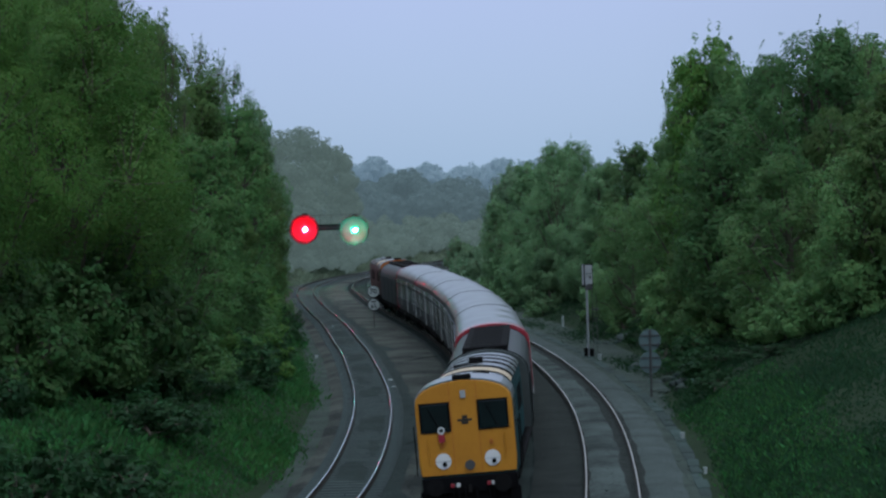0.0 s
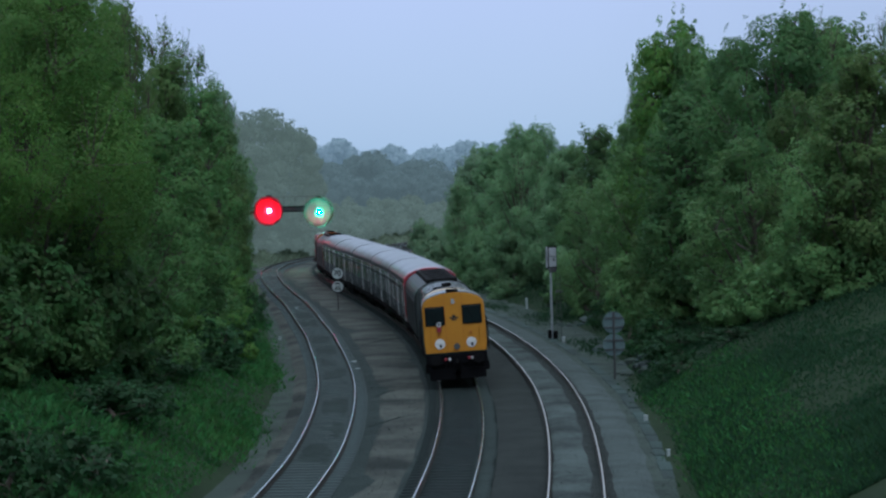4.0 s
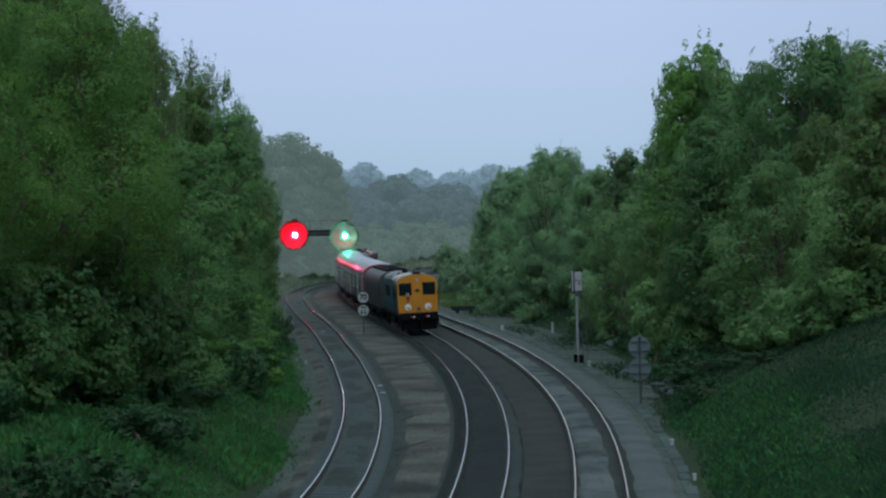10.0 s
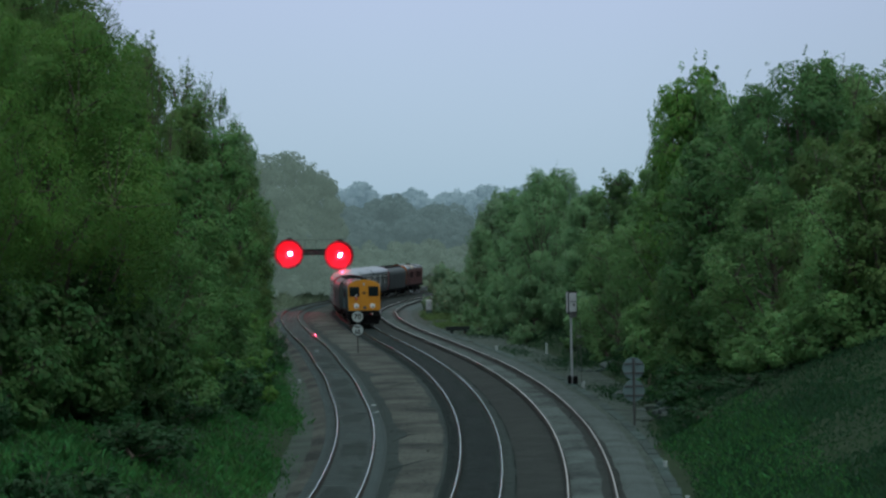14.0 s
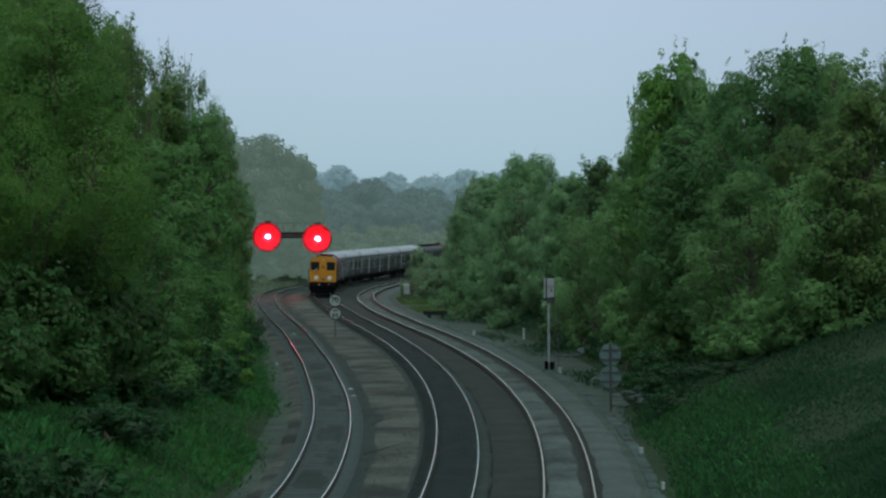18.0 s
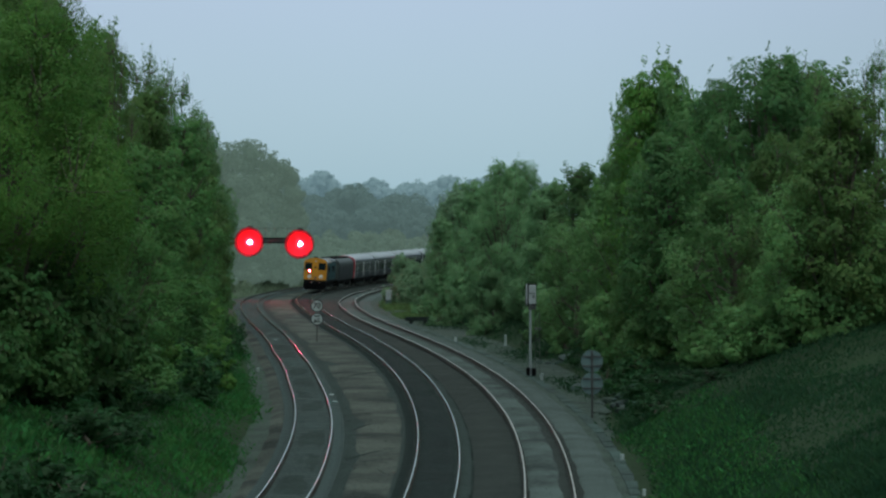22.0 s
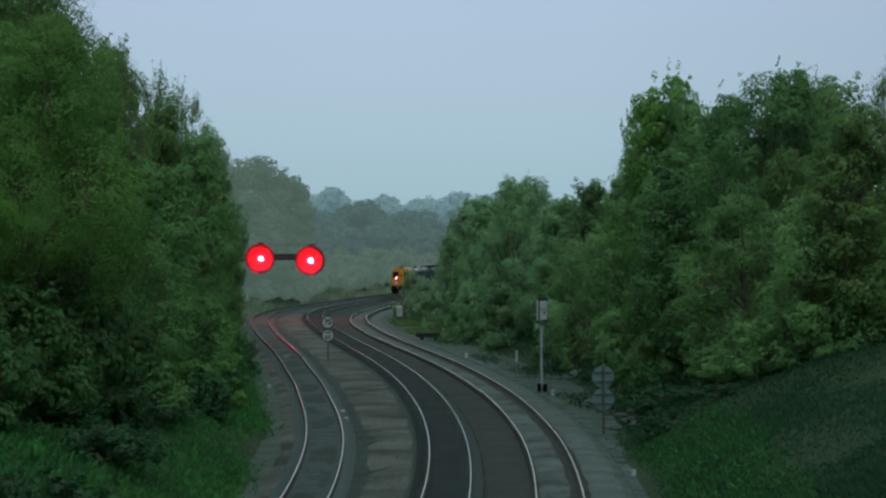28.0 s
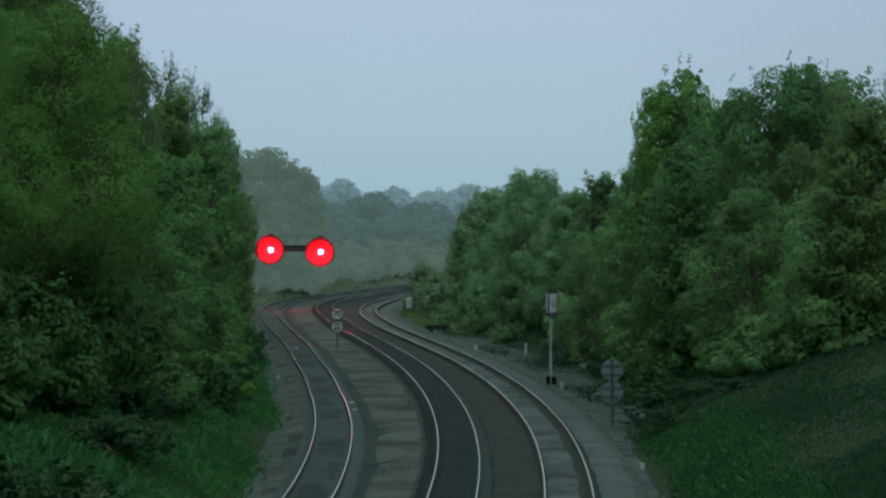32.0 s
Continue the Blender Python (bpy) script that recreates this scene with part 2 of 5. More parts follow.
GALVANISED = shader("galvanised_steel", (0.216, 0.248, 0.256), 0.6, 0.1, (0.144, 0.168, 0.176), 2.0, 14.0)
SIGN_BACK = shader("bare_sign_back", (0.0684, 0.1148, 0.1163), 0.65, 0.1, (0.0456, 0.07956, 0.08109), 2.0, 12.0)
# white dimmed in its colour to stand for haze over far plates
HAZED_WHITE = shader("hazed_sign_white", (0.25, 0.3, 0.2937), 0.6, 0, (0.1875, 0.225, 0.2225), 3.0, 15.0)
CABINET = shader("pale_cabinet_paint", (0.225, 0.255, 0.2587), 0.6, 0, (0.1725, 0.195, 0.1988), 1.5, 12.0)
WIRE = shader("thin_dark_steel", (0.06, 0.065, 0.065), 0.6, 0.4, (0.03, 0.033, 0.033), 2.0, 12.0)
# bowls added round each lens; red, grey and dark rings imitate its halo
HALO_EDGE = shader("halo_edge_rim", (0.11, 0.008, 0.016), 0.8, 0, (0.09, 0.006, 0.013), 2.0, 12.0, spec=0.1)
HALO_RED = shader("red_halo_bowl", (0.36, 0.014, 0.034), 0.8, 0, (0.32, 0.012, 0.03), 2.0, 12.0, spec=0.1)
HALO_CORE = shader("halo_core_bowl", (0.1, 0.085, 0.085), 0.8, 0, (0.085, 0.07, 0.07), 2.0, 12.0, spec=0.1)
RED_LIGHT = shader("lit_red_lens", (0.5, 0.02, 0.04), 0.3, light=(1.0, 0.018, 0.055), glow=2200.0)
GREEN_LIGHT = shader("lit_green_lens", (0.02, 0.4, 0.25), 0.3, light=(0.06, 1.0, 0.5), glow=2400.0)
TAIL_LIGHT = shader("lit_tail_lens", (0.5, 0.02, 0.03), 0.3, light=(1.0, 0.05, 0.1), glow=150.0)


# ---- small builders ----
def link_mesh(name, bm, material):
    me = bpy.data.meshes.new(name)
    bm.to_mesh(me)
    bm.free()
    me.materials.append(material)
    return new(name, me)


def part(name, bm, material, parent, label=""):
    ob = link_mesh(name, bm, material)
    ob.parent = parent
    return tagged(ob, label)


def thing(name, label, category, group="", kind="", place=None):
    ob = new(name)
    if place is not None:
        ob.matrix_basis = place
    return tagged(ob, label, category, group, kind)


def box(x0, y0, z0, x1, y1, z1, bevel=0.0, bm=None):
    bm = bm or bmesh.new()
    made = bmesh.ops.create_cube(bm, size=1.0, matrix=Matrix.LocRotScale(((x0 + x1) / 2, (y0 + y1) / 2, (z0 + z1) / 2), None, (abs(x1 - x0), abs(y1 - y0), abs(z1 - z0))))
    if bevel:
        edges = list({e for v in made["verts"] for e in v.link_edges})
        bmesh.ops.bevel(bm, geom=edges, offset=bevel, segments=2, affect="EDGES", profile=0.6)
    return bm


def rod(a, b, r0, r1=None, sides=10, bm=None):
    bm = bm or bmesh.new()
    a, b = Vector(a), Vector(b)
    turn = (b - a).to_track_quat("Z", "Y").to_matrix().to_4x4()
    bmesh.ops.create_cone(bm, cap_ends=True, segments=sides, radius1=r0, radius2=r0 if r1 is None else r1, depth=(b - a).length, matrix=Matrix.Translation((a + b) / 2) @ turn)
    return bm


def hull(profile, stations, cap=True, bm=None):
    """A shell through copies of a closed profile [(x, z)]; stations: (y, scale x, scale z, base z)."""
    bm = bm or bmesh.new()
    rings = [[bm.verts.new((x * sx, y, base + (z - base) * sz)) for x, z in profile] for y, sx, sz, base in stations]
    n = len(profile)
    for a, b in zip(rings, rings[1:]):
        for i in range(n):
            bm.faces.new((a[i], a[(i + 1) % n], b[(i + 1) % n], b[i]))
    if cap:
        bm.faces.new(rings[0][::-1])
        bm.faces.new(rings[-1])
    bmesh.ops.recalc_face_normals(bm, faces=bm.faces)
    return bm


def sheet_mesh(name, rows, material, smooth=True):
    """A sheet from a grid of points (rows x columns x 3)."""
    rows = np.asarray(rows, float)
    n, m, _ = rows.shape
    index = np.arange(n * m).reshape(n, m)
    quads = np.stack([index[:-1, :-1], index[:-1, 1:], index[1:, 1:], index[1:, :-1]], -1).reshape(-1, 4)
    return quad_mesh(name, rows.reshape(-1, 3), quads, material, smooth)


def quad_mesh(name, points, quads, material, smooth=False):
    me = bpy.data.meshes.new(name)
    me.vertices.add(len(points))
    me.vertices.foreach_set("co", np.ascontiguousarray(points, np.float32).ravel())
    me.loops.add(quads.size)
    me.loops.foreach_set("vertex_index", np.ascontiguousarray(quads, np.int32).ravel())
    me.polygons.add(len(quads))
    me.polygons.foreach_set("loop_start", np.arange(len(quads), dtype=np.int32) * 4)
    if smooth:
        me.polygons.foreach_set("use_smooth", np.ones(len(quads), bool))
    me.update(calc_edges=True)
    me.materials.append(material)
    return me


# ---- plan of the line: the middle track's centre, easting by northing ----
KNOT_Y = np.array([20, 50, 80, 105, 130, 155, 180, 205, 230, 250, 270, 290, 315, 345, 385, 440, 520, 600.0])
KNOT_X = np.array([-3.6, -1.42, 0.27, 0.52, -0.36, -2.22, -4.9, -7.75, -9.97, -11.4, -12.1, -11.85, -9.75, -5.0, 4.0, 18.0, 40.0, 63.0])
LEFT_GAP = np.array([4.2, 4.3, 4.43, 4.95, 5.6, 5.85, 5.5, 5.35, 5.4, 5.2, 4.9, 4.6, 4.4, 4.2, 4.1, 4.0, 4.0, 4.0])
RIGHT_GAP = np.array([3.6, 3.6, 3.62, 3.77, 3.76, 3.6, 3.35, 3.2, 3.45, 4.2, 5.1, 5.7, 5.8, 5.8, 5.8, 5.8, 5.8, 5.8])


def spline(kx, ky, x):
    """A natural cubic spline through the knots."""
    n, h = len(kx), np.diff(kx)
    a, c = np.eye(n), np.zeros(n)
    for i in range(1, n - 1):
        a[i, i - 1:i + 2] = h[i - 1] / 6, (h[i - 1] + h[i]) / 3, h[i] / 6
        c[i] = (ky[i + 1] - ky[i]) / h[i] - (ky[i] - ky[i - 1]) / h[i - 1]
    s = np.linalg.solve(a, c)
    x = np.asarray(x, float)
    i = np.clip(np.searchsorted(kx, x) - 1, 0, n - 2)
    u = (kx[i + 1] - x) / h[i]
    v = 1 - u
    return u * ky[i] + v * ky[i + 1] + ((u ** 3 - u) * s[i] + (v ** 3 - v) * s[i + 1]) * h[i] ** 2 / 6


LINE_Y = np.arange(20, 601, 1.0)
LINE_X = spline(KNOT_Y, KNOT_X, LINE_Y)
LINE_T = np.arctan(np.gradient(LINE_X, LINE_Y))
LINE_S = np.concatenate([[0], np.cumsum(np.hypot(np.diff(LINE_X), np.diff(LINE_Y)))]) - 30.0
GAP_L, GAP_R = np.interp(LINE_Y, KNOT_Y, LEFT_GAP), np.interp(LINE_Y, KNOT_Y, RIGHT_GAP)
for _ in range(12):
    GAP_L[1:-1] = (GAP_L[:-2] + 2 * GAP_L[1:-1] + GAP_L[2:]) / 4
    GAP_R[1:-1] = (GAP_R[:-2] + 2 * GAP_R[1:-1] + GAP_R[2:]) / 4


def rail_z(y):
    u = np.clip((np.asarray(y, float) - 195) / 150, 0, 1)
    return -1.15 * u * u * (3 - 2 * u)


def off(i, u):
    """The points u metres to the right of the middle track at the stations i of the line."""
    return LINE_X[i] + u * np.cos(LINE_T[i]), LINE_Y[i] - u * np.sin(LINE_T[i])


def line_x(y):
    return np.interp(y, LINE_Y, LINE_X)


def edge_left(y):
    return -(np.interp(y, LINE_Y, GAP_L) + 2.75)


def edge_right(y):
    return np.interp(y, LINE_Y, GAP_R) + 2.75


def wobble(x, y):
    return 0.5 * np.sin(x * 0.31 + 1.3 * np.sin(y * 0.13)) * np.sin(y * 0.17 + 0.5) + 0.22 * np.sin(x * 0.9 + y * 0.4) * np.sin(y * 0.71 - x * 0.3)


def ground_z(x, y):
    """Height of the ground: the level trackbed between two banks."""
    x, y = np.asarray(x, float), np.asarray(y, float)
    u = x - line_x(y)
    base = rail_z(y) - 0.42
    left = np.clip(edge_left(y) - u, 0, None)
    shelf = np.interp(y, [100, 135, 240, 300], [0.3, 2.7, 3.4, 2.0])
    right = np.clip(u - edge_right(y) - shelf, 0, None)
    steep = np.interp(y, [104, 130, 250, 330, 420], [0.55, 0.36, 0.3, 0.2, 0.16])
    crest = np.interp(y, [104, 130], [8.0, 5.2])
    rise_l = 5.6 * (1 - np.exp(-left * np.interp(y, [90, 260, 330], [0.5, 0.42, 0.22]) / 5.6 * 1.15))
    rise_r = crest * (1 - np.exp(-right * steep / crest * 1.2))
    rough = np.clip((left + right) / 3, 0, 1)
    return base + rise_l + rise_r + 0.35 * wobble(x, y) * rough


# ---- ground, trackbed and rails ----
across = np.concatenate([-np.geomspace(60, 3000, 9)[::-1], np.arange(-48, -6, 0.9), np.arange(-6, 7, 1.0), np.arange(7, 48, 0.9), np.geomspace(60, 3000, 9)])
along = np.concatenate([np.array([-1500.0, -400, -120, -40, 0]), np.arange(20, 130, 1.2), np.arange(130, 360, 2.0), np.arange(360, 620, 6.0), np.geomspace(640, 4800, 12)])
gu, gy = np.meshgrid(across, along)
gx = gu + line_x(gy) * np.clip(1 - np.abs(gu) / 400, 0, 1)
ground = new("ground", sheet_mesh("ground", np.stack([gx, gy, ground_z(gx, gy)], -1), TURF))
tagged(ground, "rough green turf over the cutting's banks", "ground", kind="structure")



def strip(name, label, material, u0, u1, height, sag=0.0, parts=4, seed=1, start=0, stop=561, step=1, lumps=0.03):
    """A ribbon of ballast along the line between the offsets u0 and u1 from the middle track."""
    i = np.arange(start, stop, step)
    rows = []
    for k in range(parts + 1):
        f = k / parts
        u = (np.broadcast_to(u0, LINE_Y.shape)[i] * (1 - f) + np.broadcast_to(u1, LINE_Y.shape)[i] * f)
        if k in (0, parts):
            u = u + (0.09 if k else -0.09) + 0.12 * wobble(LINE_Y[i] * 3.1 + seed, LINE_Y[i] * 1.7)
        x, y = off(i, u)
        z = rail_z(y) + height - sag * (2 * f - 1) ** 2 + (lumps * wobble(x * 4 + seed, y * 2.3) if 0 < k < parts else -0.04)
        rows.append(np.stack([x, y, z], -1))
    ob = new(name, sheet_mesh(name, np.stack(rows, 1)[:, ::-1], material))
    return tagged(ob, label, "trackbed", "trackbed strips", "structure")


L, R_ = -GAP_L, GAP_R
strip("cess_left", "brown stony path beside the track", SOIL, L - 2.9, L - 1.55, -0.36, seed=2)
strip("ballast_left_shoulder", "weathered brown ballast shoulder", BALLAST, L - 1.7, L - 0.85, -0.235, 0.07, seed=3)
strip("ballast_left_track", "weathered grey ballast between rails", BALLAST_GREY, L - 0.86, L + 0.86, -0.165, seed=4)
strip("ballast_wide_way", "weathered grey-green ballast between two tracks", BALLAST_GREY, L + 0.85, -0.95 + 0 * L, -0.225, 0.03, 12, seed=5, lumps=0.012)
strip("ballast_wide_crown", "pale brown ballast heaped between two tracks", BALLAST, L + 1.55, -1.3 + 0 * L, -0.212, 0.025, 10, seed=15, lumps=0.012)
strip("ballast_middle_edge", "dark brown ballast beside the rail", BALLAST_DARK, -0.98 + 0 * L, -0.7 + 0 * L, -0.175, seed=6)
strip("ballast_middle_track", "black oily ballast between rails", BALLAST_OILY, -0.71 + 0 * L, 0.71 + 0 * L, -0.15, seed=7)
strip("ballast_middle_lip", "grey ballast lip beside the rail", BALLAST_GREY, 0.7 + 0 * L, 1.12 + 0 * L, -0.128, seed=8, lumps=0.02)
strip("ballast_narrow_way", "dark brown ballast between two tracks", BALLAST_DARK, 1.06 + 0 * L, R_ - 0.70, -0.19, 0.02, seed=9)
strip("ballast_right_edge", "dark brown ballast under the rails", BALLAST_DARK, R_ - 0.72, R_ + 0.95, -0.175, seed=10)
strip("ballast_right_shoulder", "fresh pale grey ballast shoulder", BALLAST_PALE, R_ + 0.93, R_ + 2.1, -0.2, 0.06, 6, seed=11, lumps=0.02)
strip("cess_right", "brown stony path beside the track", SOIL, R_ + 1.93, R_ + 3.5, -0.33, seed=12)
strip("stony_shelf", "bare stony ground beyond the path", SOIL, R_ + 2.9, R_ + 2.9 + np.interp(LINE_Y, [102, 135, 220, 250], [0.05, 3.3, 3.2, 0.05]), -0.34, parts=5, seed=13, start=86, stop=232)
strip("ballast_right_track", "patchy pale ballast between dull rails", BALLAST_MIXED, R_ - 0.56, R_ + 0.42, -0.145, 0.01, 6, seed=14, lumps=0.008)

i = np.arange(265, 540, 3)
bank = []
for k in range(9):
    x, y = off(i, L[i] - 2.6 - 1.1 * k ** 1.25)
    bank.append(np.stack([x, y, ground_z(x, y) + 0.06 + 0.008 * k], -1))
far_bank = new("far_bank", sheet_mesh("far_bank", np.stack(bank, 1), HAZED_GRASS))
tagged(far_bank, "grass on the far bank, colour lightened for haze", "bank", kind="structure")


def rail(name, label, u, top, shine):
    """One rail: foot, web and head swept along the line, with its worn running surface."""
    i = np.arange(0, 561)
    profile = [(-0.07, -0.16), (0.07, -0.16), (0.06, -0.14), (0.012, -0.125), (0.012, -0.05), (0.032, -0.035), (0.032, -0.006), (-0.032, -0.006), (-0.032, -0.035), (-0.012, -0.05), (-0.012, -0.125), (-0.06, -0.14), (-0.07, -0.16)]
    rows = []
    for du, dz in profile:
        x, y = off(i, u[i] + du)
        rows.append(np.stack([x, y, rail_z(y) + dz], -1))
    ob = new(name, sheet_mesh(name, np.stack(rows, 1), RUST, False))
    tagged(ob, label, "rail", "rails", "structure")
    rows = []
    for du, dz in ((-0.021, -0.005), (-0.017, -0.001), (0.0, 0.003), (0.017, -0.001), (0.021, -0.005)):
        x, y = off(i, u[i] + du)
        rows.append(np.stack([x, y, rail_z(y) + dz], -1))
    head = new("running_surface", sheet_mesh("running_surface", np.stack(rows, 1)[:, ::-1], shine))
    head.parent = ob
    tagged(head, "bright worn running surface")


for u, shine, words in ((L, POLISHED, "steel rail with a bright worn head"), (0 * L, POLISHED, "steel rail polished by trains"), (R_, DULL, "rusty steel rail with a dull head")):
    for side in (-0.7525, 0.7525):
        rail("rail", words, u + side, 0, shine)


def sleeper_pose(s, u):
    y = np.interp(s, LINE_S, LINE_Y)
    c, t = np.interp(y, LINE_Y, u), np.interp(y, LINE_Y, LINE_T)
    return pose(float(line_x(y) + c * math.cos(t)), float(y - c * math.sin(t)), float(rail_z(y)) - 0.143, 0, 0, -math.degrees(t))


def sleepers(name, u, material, words, sink):
    """The sleepers that just clear the ballast along one track: the near ones singly, the rest in one."""
    block = [(-1.25, -0.12, -0.06), (1.25, -0.12, -0.06), (1.25, 0.12, -0.06), (-1.25, 0.12, -0.06), (-1.23, -0.1, 0), (1.23, -0.1, 0), (1.23, 0.1, 0), (-1.23, 0.1, 0)]
    sides = np.array([(4, 5, 6, 7), (0, 1, 5, 4), (2, 3, 7, 6), (1, 2, 6, 5), (3, 0, 4, 7)])
    one = quad_mesh("sleeper", np.array(block), sides, material)
    track = thing(name, words, "sleepers", kind="structure")
    pts, quads = [], []
    for k, s in enumerate(np.arange(-25, 480, 0.7)):
        m = Matrix.Translation((0, 0, -sink)) @ sleeper_pose(s, u)
        if 20 <= s < 120:
            ob = new("sleeper", one)
            ob.parent, ob.matrix_basis = track, m
        else:
            quads.append(sides + len(pts))
            pts += [tuple(m @ Vector(v)) for v in block]
    tagged(new("sleepers", quad_mesh("sleepers", np.array(pts), np.concatenate(quads), material)), words, "sleepers", kind="stuff")


sleepers("sleepers_left", L, TIMBER, "weathered grey timber sleepers sunk in ballast", 0.018)
sleepers("sleepers_middle", 0 * L, TARRED, "oily black timber sleepers sunk in ballast", 0.006)


def stones(name, label, spread, count, size, seed):
    """Loose stones strewn along the line; spread: (share, offset from, offset to, height)."""
    g = np.random.default_rng(seed)
    share = np.array([s[0] for s in spread])
    which = g.choice(len(spread), count, p=share / share.sum())
    north = 62 + 190 * g.random(count) ** 1.7
    i = np.round(north - 20).astype(int)
    lo, hi = np.stack([np.broadcast_to(s[1], LINE_Y.shape) for s in spread]), np.stack([np.broadcast_to(s[2], LINE_Y.shape) for s in spread])
    u = lo[which, i] + (hi - lo)[which, i] * g.random(count)
    x = line_x(north) + u * np.cos(LINE_T[i])
    y = north - u * np.sin(LINE_T[i])
    z = rail_z(y) + np.array([s[3] for s in spread])[which] + 0.02 * g.random(count)
    up = np.array([0, 0, 1.2]) + 0.5 * g.normal(size=(count, 3))
    ob = new(name, leaf_cloud(name, np.stack([x, y, z], -1), size, STONES, seed, 1.0, up))
    tagged(ob, label, "stones", kind="stuff")


# ---- trees ----
def leaf_cloud(name, centres, size, material, seed, droop=0.35, outward=None):
    """A mesh of many small leaf blades round the given centres."""
    g = np.random.default_rng(seed)
    n = len(centres)
    normal = g.normal(size=(n, 3)) * (0.28 if outward is not None else 1.0) + np.array([0, 0, droop])
    if outward is not None:
        normal += outward
    normal /= np.linalg.norm(normal, axis=1)[:, None]
    a = np.cross(normal, g.normal(size=(n, 3)))
    a /= np.linalg.norm(a, axis=1)[:, None]
    b = np.cross(normal, a)
    r = size * g.uniform(0.6, 1.3, (n, 1))
    bend = normal * r * 0.25
    pts = np.stack([centres - a * r, centres + b * r * 0.55 + bend, centres + a * r, centres - b * r * 0.55 + bend], 1).reshape(-1, 3)
    return quad_mesh(name, pts, np.arange(n * 4).reshape(n, 4), material)


stones("ballast_stones", "loose grey and brown stones on the trackbed", [(3, L + 1.0, -1.1 + 0 * L, -0.2), (1.2, R_ + 1.0, R_ + 2.2, -0.22), (2, R_ + 2.0, R_ + 3.2, -0.33), (1, L - 1.6, L - 0.9, -0.22), (1.2, L - 0.65, L + 0.65, -0.155), (0.5, R_ - 0.6, R_ + 0.6, -0.14), (1, R_ + 3.0, R_ + 5.2, -0.32)], 14000, 0.035, 91)


def tube(points, radii, sides, bm):
    rings = []
    for k, (p, r) in enumerate(zip(points, radii)):
        way = (Vector(points[min(k + 1, len(points) - 1)]) - Vector(points[max(k - 1, 0)])).normalized()
        q = way.to_track_quat("Z", "Y")
        rings.append([bm.verts.new(Vector(p) + q @ Vector((r * math.cos(a), r * math.sin(a), 0))) for a in [2 * math.pi * j / sides for j in range(sides)]])
    for a, b in zip(rings, rings[1:]):
        for j in range(sides):
            bm.faces.new((a[j], a[(j + 1) % sides], b[(j + 1) % sides], b[j]))
    bm.faces.new(rings[-1])


def crown_leaves(g, lobes, puffs, per, size, sprays=2, inner=0.33):
    """Leaf places and facings on billowing lobes: each lobe carries smaller puffs, each puff a skin of leaves; thin sprays break the outline."""
    centre = np.array([c for c, _ in lobes])
    rad = np.array([r for _, r in lobes])
    axis = centre.copy()
    axis[:, :2] = axis[:, :2].mean(0)
    n = len(lobes)
    k = np.arange(puffs) + 0.5
    z, a = 1 - 1.7 * k / puffs, k * 2.39996
    ball = np.stack([np.sqrt(1 - z * z) * np.cos(a), np.sqrt(1 - z * z) * np.sin(a), z], -1)
    d = ball[None] + g.normal(size=(n, puffs, 3)) * 0.3 + (0.45 * (centre - axis) / (rad[:, None] + 0.3))[:, None, :]
    d /= np.linalg.norm(d, axis=2)[:, :, None]
    small = rad[:, None] * g.uniform(0.28, 0.48, (n, puffs))
    heart = centre[:, None, :] + d * (rad[:, None] * g.uniform(0.6, 0.84, (n, puffs)))[:, :, None]
    heart, small, d = heart.reshape(-1, 3), small.reshape(-1), d.reshape(-1, 3)
    e = g.normal(size=(len(heart), per, 3)) + 0.55 * d[:, None, :] + np.array([0, 0, 0.35])
    e /= np.linalg.norm(e, axis=2)[:, :, None]
    depth = 0.72 + 0.34 * g.random((len(heart), per, 1)) + 0.12 * (g.random((len(heart), per, 1)) > 0.9)
    spots = [(heart[:, None, :] + e * small[:, None, None] * depth * np.array([1, 1, 0.85])).reshape(-1, 3)]
    lobe = spots[0] - np.repeat(centre, puffs * per, 0)
    lobe /= np.linalg.norm(lobe, axis=1)[:, None]
    outs = [0.75 * e.reshape(-1, 3) + 0.9 * lobe]
    # the lobe's own darker skin, seen between the puffs
    fill = int(puffs * per * inner)
    e = g.normal(size=(n, fill, 3))
    e /= np.linalg.norm(e, axis=2)[:, :, None]
    spots.append((centre[:, None, :] + e * rad[:, None, None] * g.uniform(0.6, 0.9, (n, fill, 1))).reshape(-1, 3))
    outs.append(e.reshape(-1, 3))
    # sprays past the outline
    pick = g.choice(len(heart), len(heart) // sprays if sprays else 0)
    tip = heart[pick] + (d[pick] + np.array([0, 0, 0.5])) * small[pick][:, None] * 0.95
    way = d[pick] * 0.5 + np.array([0, 0, 0.6])
    step = g.random((len(pick), 9, 1)) * size * 3.2
    spots.append((tip[:, None, :] + way[:, None, :] * step + g.normal(size=(len(pick), 9, 3)) * size * 0.8).reshape(-1, 3))
    outs.append(np.repeat(d[pick], 9, 0) + g.normal(size=(len(pick) * 9, 3)) * 0.4)
    return np.concatenate(spots), np.concatenate(outs)


